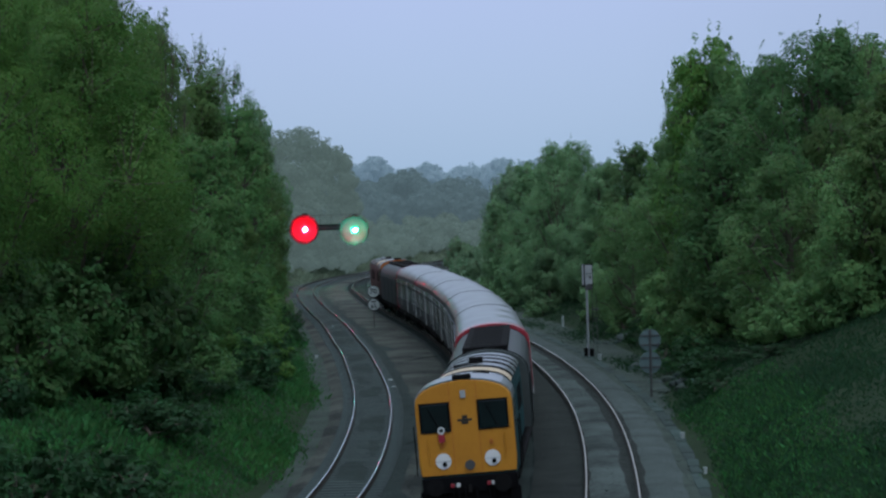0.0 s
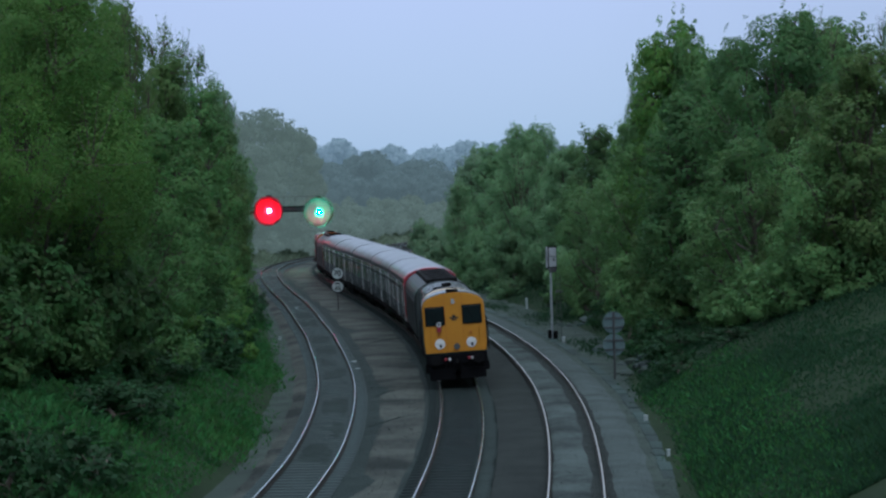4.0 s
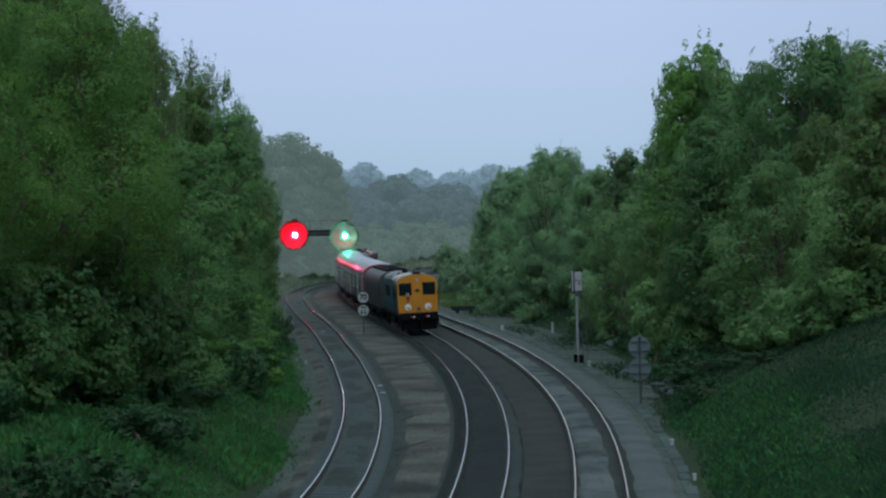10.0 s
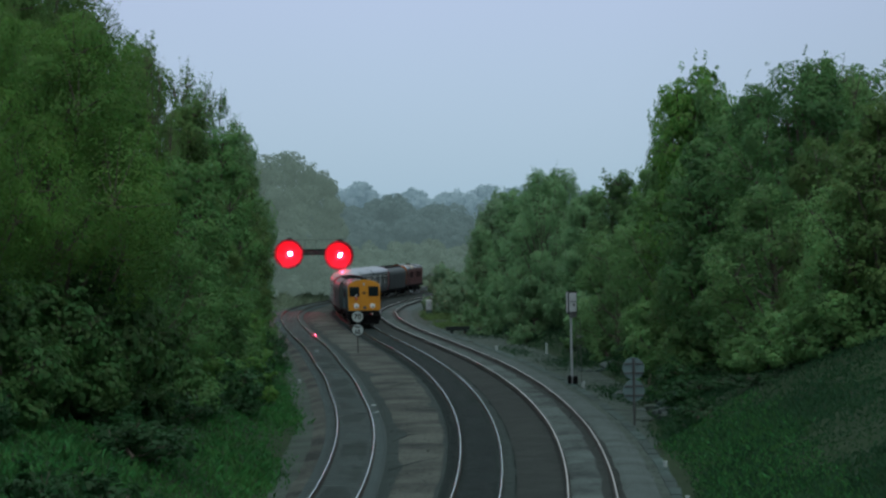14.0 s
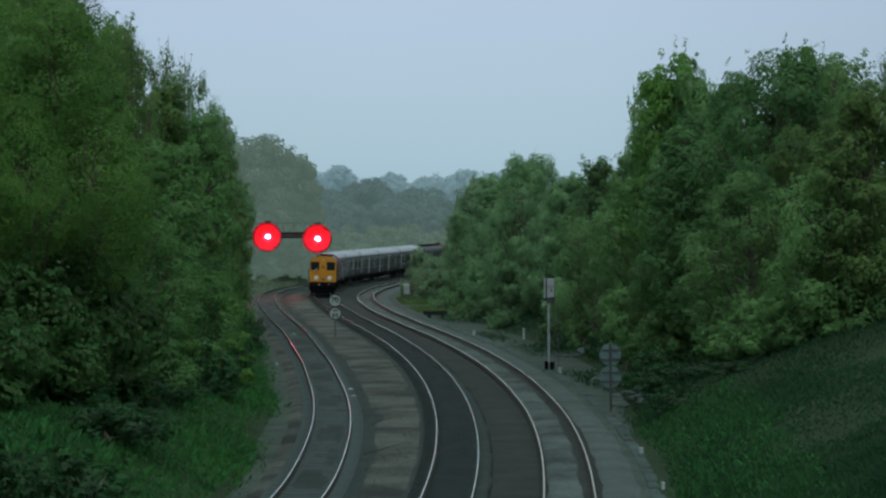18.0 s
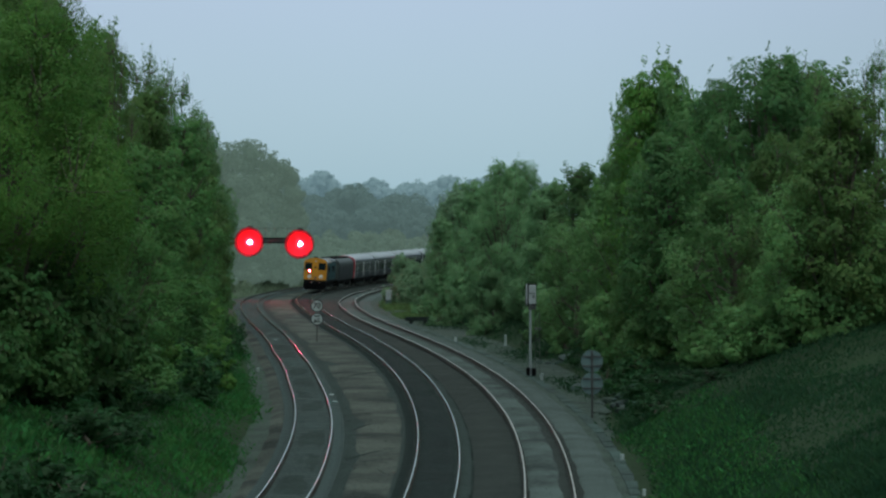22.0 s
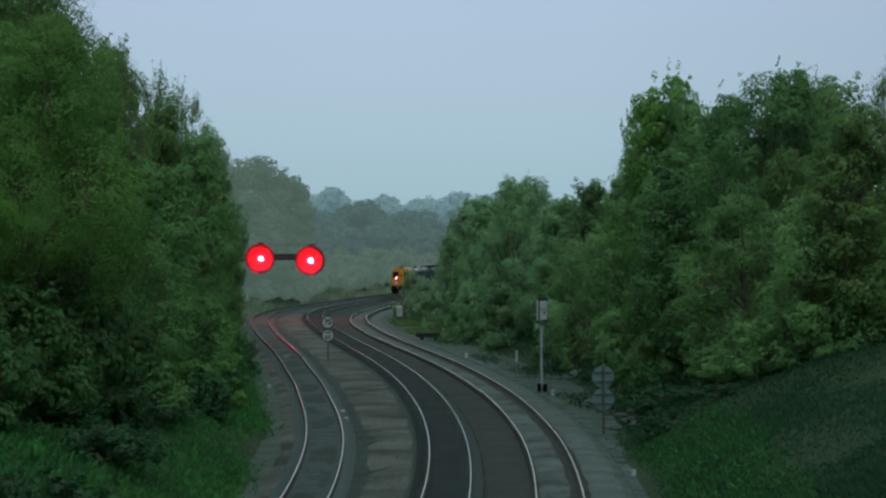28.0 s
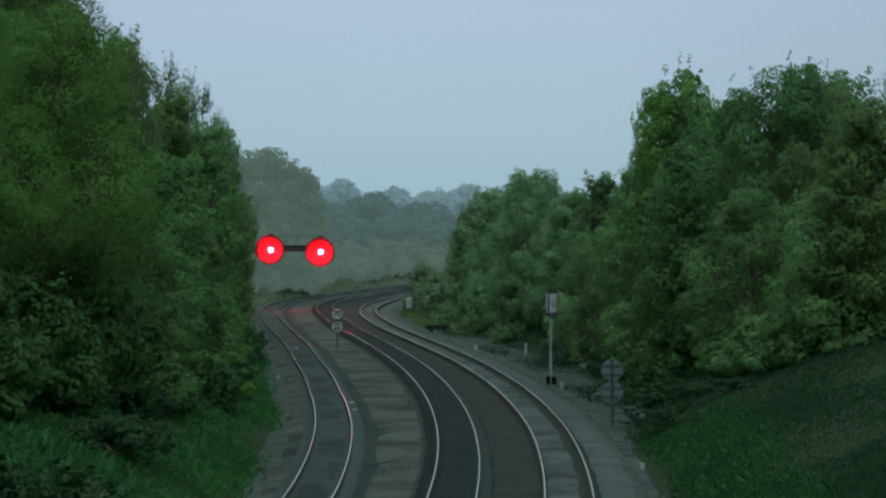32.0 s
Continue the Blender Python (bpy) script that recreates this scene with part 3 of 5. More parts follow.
def make_tree(seed, height, spread, leaf, size, per, puffs=12, low=0.12, name="tree", lobes_n=16, stout=1.0, bare=0.0):
    """A tree at the origin: a tapered trunk, limbs that carry the crown's lobes, and leaves in puffs on the lobes."""
    g = np.random.default_rng(seed)
    root = new(name)
    lobes = []
    for k in range(lobes_n):
        f = (k + 0.5) / lobes_n
        z = height * (low + (1 - low) * (0.06 + 0.86 * f))
        girth = math.sin(math.pi * min(1, 0.2 + 0.78 * f) ** 0.9)
        r = spread * (0.2 + 0.6 * girth) * (0.3 + 0.7 * math.sqrt(g.random()))
        a = k * 2.4 + g.uniform(-0.5, 0.5)
        rad = stout * spread * g.uniform(0.30, 0.52) * (0.72 + 0.36 * girth)
        lobes.append((np.array([r * math.cos(a), r * math.sin(a), z - rad * 0.15]), rad))
    bm = bmesh.new()
    thick = 0.022 * height + 0.05
    trunk = [(0.12 * math.sin(5 * f + seed), 0.12 * math.cos(4 * f + seed), height * 0.86 * f - 0.3 * (f == 0)) for f in np.linspace(0, 1, 8)]
    tube(trunk, [thick * (1.25 - 1.15 * f) if f else thick * 1.5 for f in np.linspace(0, 1, 8)], 8, bm)
    part("trunk", bm, BARK, root)
    for c, rad in lobes[::2] if height < 5 else lobes:
        bm = bmesh.new()
        start = np.array(trunk[min(6, max(1, int(7 * 0.75 * c[2] / height)))])
        mid = (start + c) / 2 + np.array([0, 0, -0.06 * height])
        tube([start, mid, c, c + (c - mid) * 0.12 + np.array([0, 0, rad * 0.2])], [thick * 0.38, thick * 0.26, thick * 0.14, 0.012], 5, bm)
        for _ in range(6 + int(8 * bare)):
            d = g.normal(size=3)
            d /= np.linalg.norm(d)
            d[2] = abs(d[2])
            tube([c, c + d * rad * 0.6, c + d * rad * (0.98 + 0.3 * bare) + np.array([0, 0, 0.05 + 0.5 * bare])], [thick * 0.1, 0.02, 0.008], 4, bm)
        part("limb", bm, BARK, root)
    spots, outs = crown_leaves(g, lobes, puffs, per, size)
    if bare:
        keep = g.random(len(spots)) > bare
        spots, outs = spots[keep], outs[keep]
    crown = new("crown", leaf_cloud("crown", spots, size, leaf, seed + 7, outward=outs))
    crown.parent = root
    return root


SLIM = {}


def set_tree(model, x, y, top, turn, wide, label, category="tree", group="trees on the cutting banks", base=12.0, leaf=None):
    """Plants a copy of a model tree whose crown reaches the height top; tall narrow ones take the slim model."""
    tall = top - float(ground_z(x, y)) + 0.15
    if model in SLIM and tall / (wide * 4) > 4.0:
        model, wide = SLIM[model], wide * 4 / 2.5
    ob = copy_thing(model, Matrix.Identity(4))
    ob.matrix_basis = Matrix.Translation((x, y, float(ground_z(x, y)) - 0.15)) @ Matrix.Rotation(turn, 4, "Z") @ Matrix.Diagonal((wide, wide, tall / base, 1))
    if leaf:
        for c in ob.children:
            if c.name.startswith("crown"):
                c.material_slots[0].link, c.material_slots[0].material = "OBJECT", leaf
    return tagged(ob, label, category, group)


# farther trees get paler leaves, haze put into the leaf colour
def leaf_by_distance(y, x=0):
    return (HAZED_NEAR if x > 0 else None) if y < 147 else HAZED_MID if y < 168 else HAZED_FAR if y < 222 else HAZED_FARTHEST


great_oak = make_tree(15, 12, 4.0, OAK, 0.055, 190, 16, 0.28, "oak_tree", 21, 1.15)
great_ash = make_tree(25, 12, 3.8, ASH, 0.055, 170, 14, 0.12, "ash_tree", 26, 1.05)
oak = make_tree(11, 12, 4.0, OAK, 0.085, 80, 14, 0.12, "oak_tree", 22)
ash = make_tree(23, 12, 3.7, ASH, 0.095, 66, 14, 0.12, "ash_tree", 20)
maple = make_tree(37, 12, 4.0, MAPLE, 0.105, 58, 14, 0.10, "maple_tree", 17)
thorn = make_tree(41, 12, 4.2, HAWTHORN, 0.105, 58, 14, 0.06, "hawthorn_tree", 17)
airy = make_tree(53, 12, 3.2, ASH, 0.095, 46, 14, 0.3, "poplar_tree", 16, bare=0.55)
crisp = make_tree(59, 12, 3.6, ASH, 0.13, 48, 14, 0.2, "lime_tree", 18, 0.85)
hazed = make_tree(61, 12, 4.2, HAZED_FARTHEST, 0.17, 40, 13, 0.08, "willow_tree", 16)
SLIM[oak] = make_tree(12, 12, 2.5, OAK, 0.1, 62, 12, 0.1, "oak_tree", 22, 1.25)
SLIM[ash] = make_tree(24, 12, 2.4, ASH, 0.1, 62, 12, 0.1, "ash_tree", 22, 1.25)
SLIM[maple] = make_tree(38, 12, 2.5, MAPLE, 0.105, 48, 12, 0.1, "maple_tree", 22, 1.25)
SLIM[thorn] = make_tree(42, 12, 2.6, HAWTHORN, 0.105, 48, 12, 0.06, "hawthorn_tree", 22, 1.25)
bush = make_tree(71, 3.2, 1.9, HAWTHORN, 0.105, 36, 11, 0.0, "hawthorn_shrub", 11)
bramble = make_tree(73, 1.6, 1.5, BRAMBLE, 0.12, 13, 8, 0.0, "bramble_bush", 8)
hazed_bush = make_tree(77, 3.2, 1.9, HAZED_FAR, 0.115, 36, 11, 0.0, "sallow_shrub", 11)
shade_bush = make_tree(83, 3.2, 1.9, SHADE_LEAVES, 0.105, 36, 11, 0.0, "holly_shrub", 11)
elder = make_tree(79, 3.2, 1.8, OAK, 0.105, 36, 11, 0.0, "elder_shrub", 11)

# east, north, height of the crown's top, turn, width
PLANTING = {
    great_oak: ("great leafy bright green oak tree on the bank", [(-14.1, 89.4, 15.6, 1.4, 0.99), (-15.4, 78.2, 16.2, 2.7, 0.75)]),
    great_ash: ("very tall dark green ash tree on the bank", [(-18.5, 113.3, 21.8, 4.7, 1.17), (-17.8, 100.5, 21.4, 1.7, 1.04)]),
    oak: ("leafy bright green oak tree on the bank", [(-14.6, 107.8, 15.0, 4.1, 0.59), (15.8, 119.6, 15.9, 5.5, 1.01), (14.6, 128.8, 15.3, 0.6, 0.9), (12.2, 125.0, 12.5, 1.9, 0.67), (12.7, 142.5, 17.0, 5.4, 0.62), (7.4, 193.9, 12.4, 1.8, 0.72)]),
    ash: ("tall dark green ash tree on the bank", [(-18.6, 128.5, 20.2, 3.3, 0.83), (-16.0, 150.6, 16.2, 6.1, 0.56), (-17.7, 141.8, 19.2, 1.1, 0.59), (6.0, 189.7, 12.1, 2.5, 0.78), (10.0, 160.9, 11.5, 3.9, 0.60), (8.6, 176.3, 10.6, 5.3, 0.57), (20.1, 133.0, 16.3, 0.3, 0.76)]),
    thorn: ("dense dark hawthorn tree on the bank", [(-12.9, 122.3, 12.0, 3.1, 0.63), (-12.7, 107.8, 9.9, 4.5, 0.63), (-15.3, 160.9, 14.8, 5.8, 0.61), (-16.0, 180.5, 14.3, 0.9, 0.60), (-13.5, 95.0, 8.7, 2.3, 0.66), (13.3, 111.5, 9.9, 3.7, 0.77), (11.3, 141.8, 10.6, 5, 0.72), (9.3, 154.9, 8.4, 0.1, 0.66), (3.2, 225.7, 10.4, 1.5, 0.58), (4.8, 210.3, 11.1, 2.8, 0.60), (11.4, 155.8, 11.9, 4.2, 0.45), (15.2, 100.5, 10.4, 5.6, 0.65), (8.0, 181.4, 8.0, 0.7, 0.58)]),
    maple: ("olive green field maple tree on the bank", [(-14.7, 169.5, 11.6, 2.1, 0.51), (-16.3, 194.7, 10.8, 3.4, 0.49), (-14.6, 154.9, 7.3, 4.8, 0.60), (16.1, 99.6, 13.4, 6.2, 0.53), (15.1, 107.8, 11.7, 1.2, 0.58), (1.7, 219.7, 8.0, 2.6, 0.36), (11.9, 131.2, 7.6, 4, 0.69)]),
    crisp: ("lime tree with a clear-cut leafy crown", [(13.6, 140.3, 15.9, 0.5, 0.66), (14.6, 136.3, 15.0, 2.9, 0.7), (12.2, 145.5, 15.6, 4.4, 0.6), (16.9, 122.3, 16.1, 3.2, 0.52)]),
    airy: ("slender half-bare tree with thin pale twigs", [(-17.6, 184.7, 18.8, 4.6, 0.66), (-16.0, 134.8, 18.0, 5.9, 0.43), (-17.0, 159.2, 18.3, 1, 0.50), (19.8, 113.3, 15.6, 2.4, 0.4), (20.6, 111.0, 14.8, 4.4, 0.5), (12.0, 159.2, 13.0, 3.8, 0.40), (18.5, 124.1, 15.8, 5.1, 0.52), (-17.7, 205.8, 16.7, 0.2, 0.62)]),
    hazed: ("tree with grey-green leaves paled for haze", [(-19.3, 225.7, 16.3, 1.6, 0.61), (-21.5, 249.5, 16.3, 3, 0.69), (4.3, 254.2, 11.0, 4.3, 0.68), (8.2, 288.8, 12.3, 5.7, 0.93), (2.2, 238.3, 9.5, 0.8, 0.40), (2.6, 252.0, 8.6, 2.2, 0.42)]),
}
for model, (words, spots) in PLANTING.items():
    for x, y, top, turn, wide in spots:
        set_tree(model, x, y, top, turn, wide, words, leaf=SYCAMORE if model is oak and x > 0 and y < 135 else leaf_by_distance(y, x if model in (thorn, ash, crisp, airy) else 0) if x > -10 else leaf_by_distance(y - 25))
SHRUBS = [
    (bush, "dense green hawthorn shrub on the bank", 3.2, [(-10.8, 113.3, 2.7, 0.4, 0.86), (-11.8, 125.0, 4.0, 1.2, 1.05), (-12.5, 135.6, 4.2, 2.2, 1.04), (-13.0, 147.1, 4.3, 0.8, 1.04), (-14.1, 157.5, 4.5, 3.1, 1.03), (-13.1, 104.2, 3.9, 2.5, 1.16), (-15.5, 96.8, 5.2, 2, 1.26), (11.7, 116.0, 4.6, 1.9, 1.25), (9.9, 125.0, 3.8, 3.3, 1.05), (13.5, 107.8, 4.4, 0.6, 1.16), (9.1, 135.6, 4.4, 0.1, 1.14), (9.6, 147.9, 4.5, 4, 1.23), (8.1, 160.1, 4.1, 1.4, 1.12)]),
    (hazed_bush, "grey-green shrub on the bank, leaves paled for haze", 3.2, [(-15.5, 167.8, 5.1, 4.4, 1.12), (-15.6, 179.7, 4.8, 5.2, 1.02), (-16.7, 191.4, 5.9, 1.6, 1.20), (-17.9, 203.2, 5.5, 0.2, 1.19), (7.3, 172.9, 4.1, 2.6, 1.02), (5.2, 186.4, 4.1, 5, 1.02), (-0.8, 242.7, 3.1, 0.7, 1.0), (0.6, 256.0, 3.4, 1.7, 0.85), (-0.9, 259.0, 2.9, 3.0, 0.8), (-1.8, 247.5, 3.9, 5.0, 0.95), (1.7, 250.0, 5.4, 4.1, 0.8), (0.7, 237.2, 3.1, 2.1, 1.02), (2.2, 229.8, 3.9, 3.4, 1.01), (3.7, 203.2, 3.8, 1, 1.01), (2.9, 217.8, 3.6, 0.3, 1.10)]),
    (elder, "light green elder shrub on the bank", 3.2, [(-10.1, 119.6, 2.3, 0.4, 0.77), (-12.1, 141.8, 3.4, 1.4, 0.95), (-13.7, 152.3, 4.3, 2.4, 0.94), (-11.8, 110.6, 3.5, 3.4, 0.96), (12.8, 121.4, 5.9, 0.5, 1.15), (11.0, 130.3, 5.5, 2.9, 1.14), (15.8, 102.3, 5.8, 3.9, 1.06), (7.4, 183.0, 5.5, 1.1, 1.02), (4.8, 196.4, 5.1, 2.2, 0.92), (11.9, 141.8, 6.1, 4.9, 1.23), (10.1, 160.9, 5.8, 5.9, 1.12)]),
    # shrubs added to imitate the shaded hollow below the left-hand trees
    (shade_bush, "dark shrub standing for shade under the trees", 3.2, [(-13.7, 88, 5.0, 0.3, 1.2), (-12.6, 92, 4.7, 1.3, 1.1), (-14.9, 84, 4.9, 3.3, 1.2), (-13.4, 86, 4.4, 0.9, 1.1), (-12.8, 89, 4.2, 1.9, 1.0), (-15.4, 90, 6.0, 5.3, 1.3), (-12.9, 90, 7.2, 2.3, 1.35), (-14.4, 84.5, 7.0, 4.3, 1.4), (-16.4, 87, 8.0, 0.6, 1.5), (-13.0, 95, 6.8, 3.1, 1.3), (-17.2, 83, 8.2, 1.1, 1.5)]),
    (bramble, "low tangle of bramble on the bank", 1.6, [(-9.8, 107.8, 1.2, 0, 0.87), (-10.6, 100.5, 1.7, 1, 0.97), (-12.0, 94.1, 2.5, 2, 1.07), (-10.6, 87.6, 1.8, 3, 0.97), (-12.9, 85.7, 2.9, 4, 1.17), (-10.8, 131.2, 1.4, 5, 0.95), (-11.8, 157.5, 1.3, 0.6, 0.75), (-13.2, 169.5, 1.5, 1.6, 0.84), (-14.4, 183.0, 1.5, 2.6, 0.83), (8.6, 113.3, 1.3, 3.6, 0.96), (8.2, 121.4, 1.5, 4.6, 0.96), (10.2, 107.8, 1.9, 5.6, 1.06), (7.9, 143.6, 1.2, 0.9, 0.85), (7.1, 154.0, 1.2, 1.9, 0.85), (6.2, 166.1, 1.1, 2.9, 0.84), (4.3, 181.4, 0.9, 3.9, 0.83), (2.0, 196.4, 0.9, 4.9, 0.83), (0.4, 215.9, 0.9, 5.9, 0.91), (9.1, 100.5, 1.4, 0.3, 0.77), (11.6, 100.5, 2.3, 1.3, 0.97)]),
]
rng = random.Random(21)
for k in range(46):
    y = rng.uniform(60, 150)
    x = float(line_x(y) + edge_left(y)) - 2.3 - 7.5 * rng.random() ** 1.1
    SHRUBS[-1][3].append((x, y, float(ground_z(x, y)) + rng.uniform(0.7, 1.7), rng.uniform(0, 6), rng.uniform(0.7, 1.2)))
for k in range(14):
    y = rng.uniform(101, 132)
    x = float(line_x(y) + edge_right(y)) + 4.0 + 6 * rng.random()
    SHRUBS[-1][3].append((x, y, float(ground_z(x, y)) + rng.uniform(0.5, 1.2), rng.uniform(0, 6), rng.uniform(0.7, 1.1)))
for x, y, h in ((14.8, 100, 2.6), (16.3, 99.5, 3.0), (17.7, 100.5, 3.2), (13.3, 101.5, 2.2), (19.4, 100, 3.4), (14.5, 103, 2.3), (16.6, 102, 2.4), (12.9, 105, 2.4), (15.6, 106, 2.6), (18.4, 103, 2.6), (11.4, 108, 2.2), (-13.2, 86, 3.6), (-15.4, 83, 4.2), (-12.2, 93, 3.0), (-16.8, 78, 4.4), (-14.2, 79, 3.0), (-13.8, 98, 4.0), (-10.9, 99, 2.0), (-17.6, 90, 5.0)):
    SHRUBS[0 if x > 0 or y > 89 else 3][3].append((x, y, float(ground_z(x, y)) + h, x % 6, 0.6 + h * 0.14))
for model, words, base, spots in SHRUBS:
    for x, y, top, turn, wide in spots:
        x += 1.4 if x > 0 and 106 < y < 178 else 0.0
        set_tree(model, x, y, top, turn, wide, words, "shrub", "shrubs on the cutting banks", base, leaf_by_distance(y, x if model is bush else 0) if x > -10 else leaf_by_distance(y - 25))
for model in (*PLANTING, *SLIM.values(), bush, hazed_bush, elder, bramble, shade_bush):
    for o in (*model.children_recursive, model):
        bpy.data.objects.remove(o)


def woods(label, material, spots, size, seed, lobes_n=16, puffs=10, per=13):
    """Far woodland that closes the view: rounded crowns of billowing lobes, massed together."""
    g = np.random.default_rng(seed)
    clouds, outs = [], []
    for x, y, top, r in spots:
        z0 = float(ground_z(x, y))
        half = (top - z0) / 2
        many, puffs_n = (lobes_n, puffs) if r > 2.9 else (6, 7)
        d = g.normal(size=(many, 3)) + np.array([0, -0.35, 0.3])
        d /= np.linalg.norm(d, axis=1)[:, None]
        lobes = [(np.array([x, y, z0 + half]) + e * np.array([0.62 * r, 0.62 * r, half * 0.86 - 0.3 * r if half > r else half * 0.6]), r * g.uniform(0.3, 0.48)) for e in d]
        p, o = crown_leaves(g, lobes, puffs_n, per, size, 0, 1.3)
        clouds.append(p)
        outs.append(o)
    ob = new("backdrop", leaf_cloud("backdrop", np.concatenate(clouds), size, material, seed, 0.35, np.concatenate(outs)))
    return tagged(ob, label, "woodland", kind="structure")


g = random.Random(8)
glow_woods = [(-20.6, 310, 17.9, 4.4), (-17.6, 318, 15.8, 3.5), (-23.2, 300, 17.2, 4.2), (-25.5, 305, 18.2, 4.6), (-16.2, 322, 10.5, 3.0), (-21.0, 306, 10.5, 4.2), (-25.0, 298, 10.5, 4.6), (9.0, 340.5, 12.7, 5.0), (14.5, 368.5, 13.9, 6.2)]
glow_woods += [(x + 0.5, y + 1.5, top - 0.7, r * 0.85) for x, y, top, r in glow_woods[:4]]
glow_woods += [(-14.6 - 2.4 * k + g.uniform(-1, 1), 313 + 2 * k + g.uniform(-4, 4), g.uniform(1.8, 4.6), g.uniform(1.6, 2.8)) for k in range(7)]
glow_woods += [(-17 + 2.4 * k + g.uniform(-1, 1), 350 + 8 * k + g.uniform(-4, 4), g.uniform(1.6, 4.8), g.uniform(1.8, 3.2)) for k in range(13)]
for k in range(30):
    i = 262 + int(k * 6.2)
    for u in (4.5, 8.5, 14.0):
        x, y = off(i, L[i] - u - g.uniform(0, 3))
        glow_woods.append((float(x), float(y), float(ground_z(x, y)) + g.uniform(1.6, 2.6) + 0.12 * u, g.uniform(1.6, 2.6)))
woods("grey-green woodland on the far bank, leaves glowing to imitate haze", HAZE_GLOW, glow_woods, 0.26, 4)
near_woods = [(-30 + k * 3.6 + g.uniform(-1.2, 1.2), 450 + g.uniform(-12, 16), 11.6 + 0.9 * math.sin(k * 1.7) + g.uniform(-0.8, 0.8), g.uniform(3.2, 4.6)) for k in range(13)]
near_woods += [(-11.9, 466, 13.7, 3.6), (-14.5, 430, 9.0, 4.0), (-8.0, 432, 9.4, 4.0), (-2.0, 436, 9.0, 4.2), (-20.0, 428, 8.5, 4.2)]
near_woods += [(9 + k * 3.2 + g.uniform(-1.5, 1.5), 452 + k * 3, 12.5 + g.uniform(-1.2, 1.2), g.uniform(3.6, 4.6)) for k in range(5)]
near_woods += [(-52 + k * 4.5, 400 + g.uniform(-10, 10), 12.5 + g.uniform(-1, 1), 4.5) for k in range(5)]
woods("woodland behind the curve, leaves glowing to imitate haze", FAR_HAZE_GLOW, near_woods, 0.34, 5)
far_woods = [(-26.8, 690, 19.2, 5.2), (-33, 700, 17.0, 6.0), (-20.0, 695, 15.6, 4.5), (-11.5, 690, 17.2, 5.5), (-3.0, 700, 15.6, 5.0), (7.7, 690, 18.3, 5.8), (16, 700, 17.5, 6.0)]
far_woods += [(-110 + k * 8.5 + g.uniform(-3, 3), 715 + g.uniform(-10, 30), 15.2 + g.uniform(-1, 1.2), g.uniform(6, 8)) for k in range(24)]
woods("pale remote woodland, leaves glowing to imitate haze", REMOTE_HAZE_GLOW, far_woods, 0.55, 6)

# grass on both banks
def grass(label, material, count, side, seed, north, reach, height):
    g = np.random.default_rng(seed)
    y = north[0] + (north[1] - north[0]) * g.random(count) ** north[2]
    d = reach * g.random(count) ** 1.15 + g.normal(size=count) * 0.25
    u = edge_left(y) + 0.25 - d if side < 0 else edge_right(y) + 0.7 + d
    x = line_x(y) + u
    foot = np.stack([x, y, ground_z(x, y) - 0.03], -1)
    tall = g.uniform(0.4, 1.2, (count, 1)) * height * (0.75 + 0.4 * np.sin(x * 0.7) * np.sin(y * 0.23))[:, None]
    lean = g.normal(size=(count, 2)) * 0.45
    turn = g.uniform(0, 2 * math.pi, count)
    wide = np.stack([np.cos(turn), np.sin(turn), 0 * turn], -1) * g.uniform(0.02, 0.05, (count, 1))
    tip = foot + np.concatenate([lean, np.ones((count, 1))], 1) * tall
    mid = foot + np.concatenate([lean * 0.35, np.ones((count, 1)) * 0.6], 1) * tall
    blades = np.stack([foot - wide, foot + wide, mid + wide * 0.8, tip], 1).reshape(-1, 3)
    ob = new("grass", quad_mesh("grass", blades, np.arange(count * 4).reshape(count, 4), material))
    tagged(ob, label, "grass", kind="stuff")


grass("lush green grass on the shaded bank", LUSH, 76000, -1, 3, (56, 230, 1.7), 9.0, 0.29)
grass("long dark green grass on the bank", GRASS, 98000, 1, 5, (56, 205, 1.7), 13.5, 0.25)
grass("fresh green grass at the foot of the bank", LUSH, 12000, 1, 13, (56, 100, 1.0), 3.2, 0.22)
grass("grass blades on the far bank, lightened for haze", HAZED_BLADES, 16000, -1, 9, (268, 400, 1.0), 12.0, 0.9)
grass("pale rough grass beside the curve", MEADOW, 16000, 1, 7, (208, 264, 1.0), 4.2, 0.42)

# ---- lineside things ----
def ground_pose(x, y, turn=0, lift=0.0):
    return pose(x, y, float(ground_z(x, y)) + lift, 0, 0, turn)


def disc(x, y, z, r, depth, bm=None, sides=32):
    """A flat round plate that faces along y."""
    return rod((x, y, z), (x, y + depth, z), r, sides=sides, bm=bm)


def ring(x, y, z, r0, r1, depth, sides=36):
    bm = bmesh.new()
    rows = []
    for r, dy in ((r0, 0), (r1, 0), (r1, depth), (r0, depth)):
        rows.append([bm.verts.new((x + r * math.cos(a), y + dy, z + r * math.sin(a))) for a in [2 * math.pi * k / sides for k in range(sides)]])
    for a, b in zip(rows, rows[1:] + rows[:1]):
        for k in range(sides):
            bm.faces.new((a[k], a[(k + 1) % sides], b[(k + 1) % sides], b[k]))
    bmesh.ops.recalc_face_normals(bm, faces=bm.faces)
    return bm


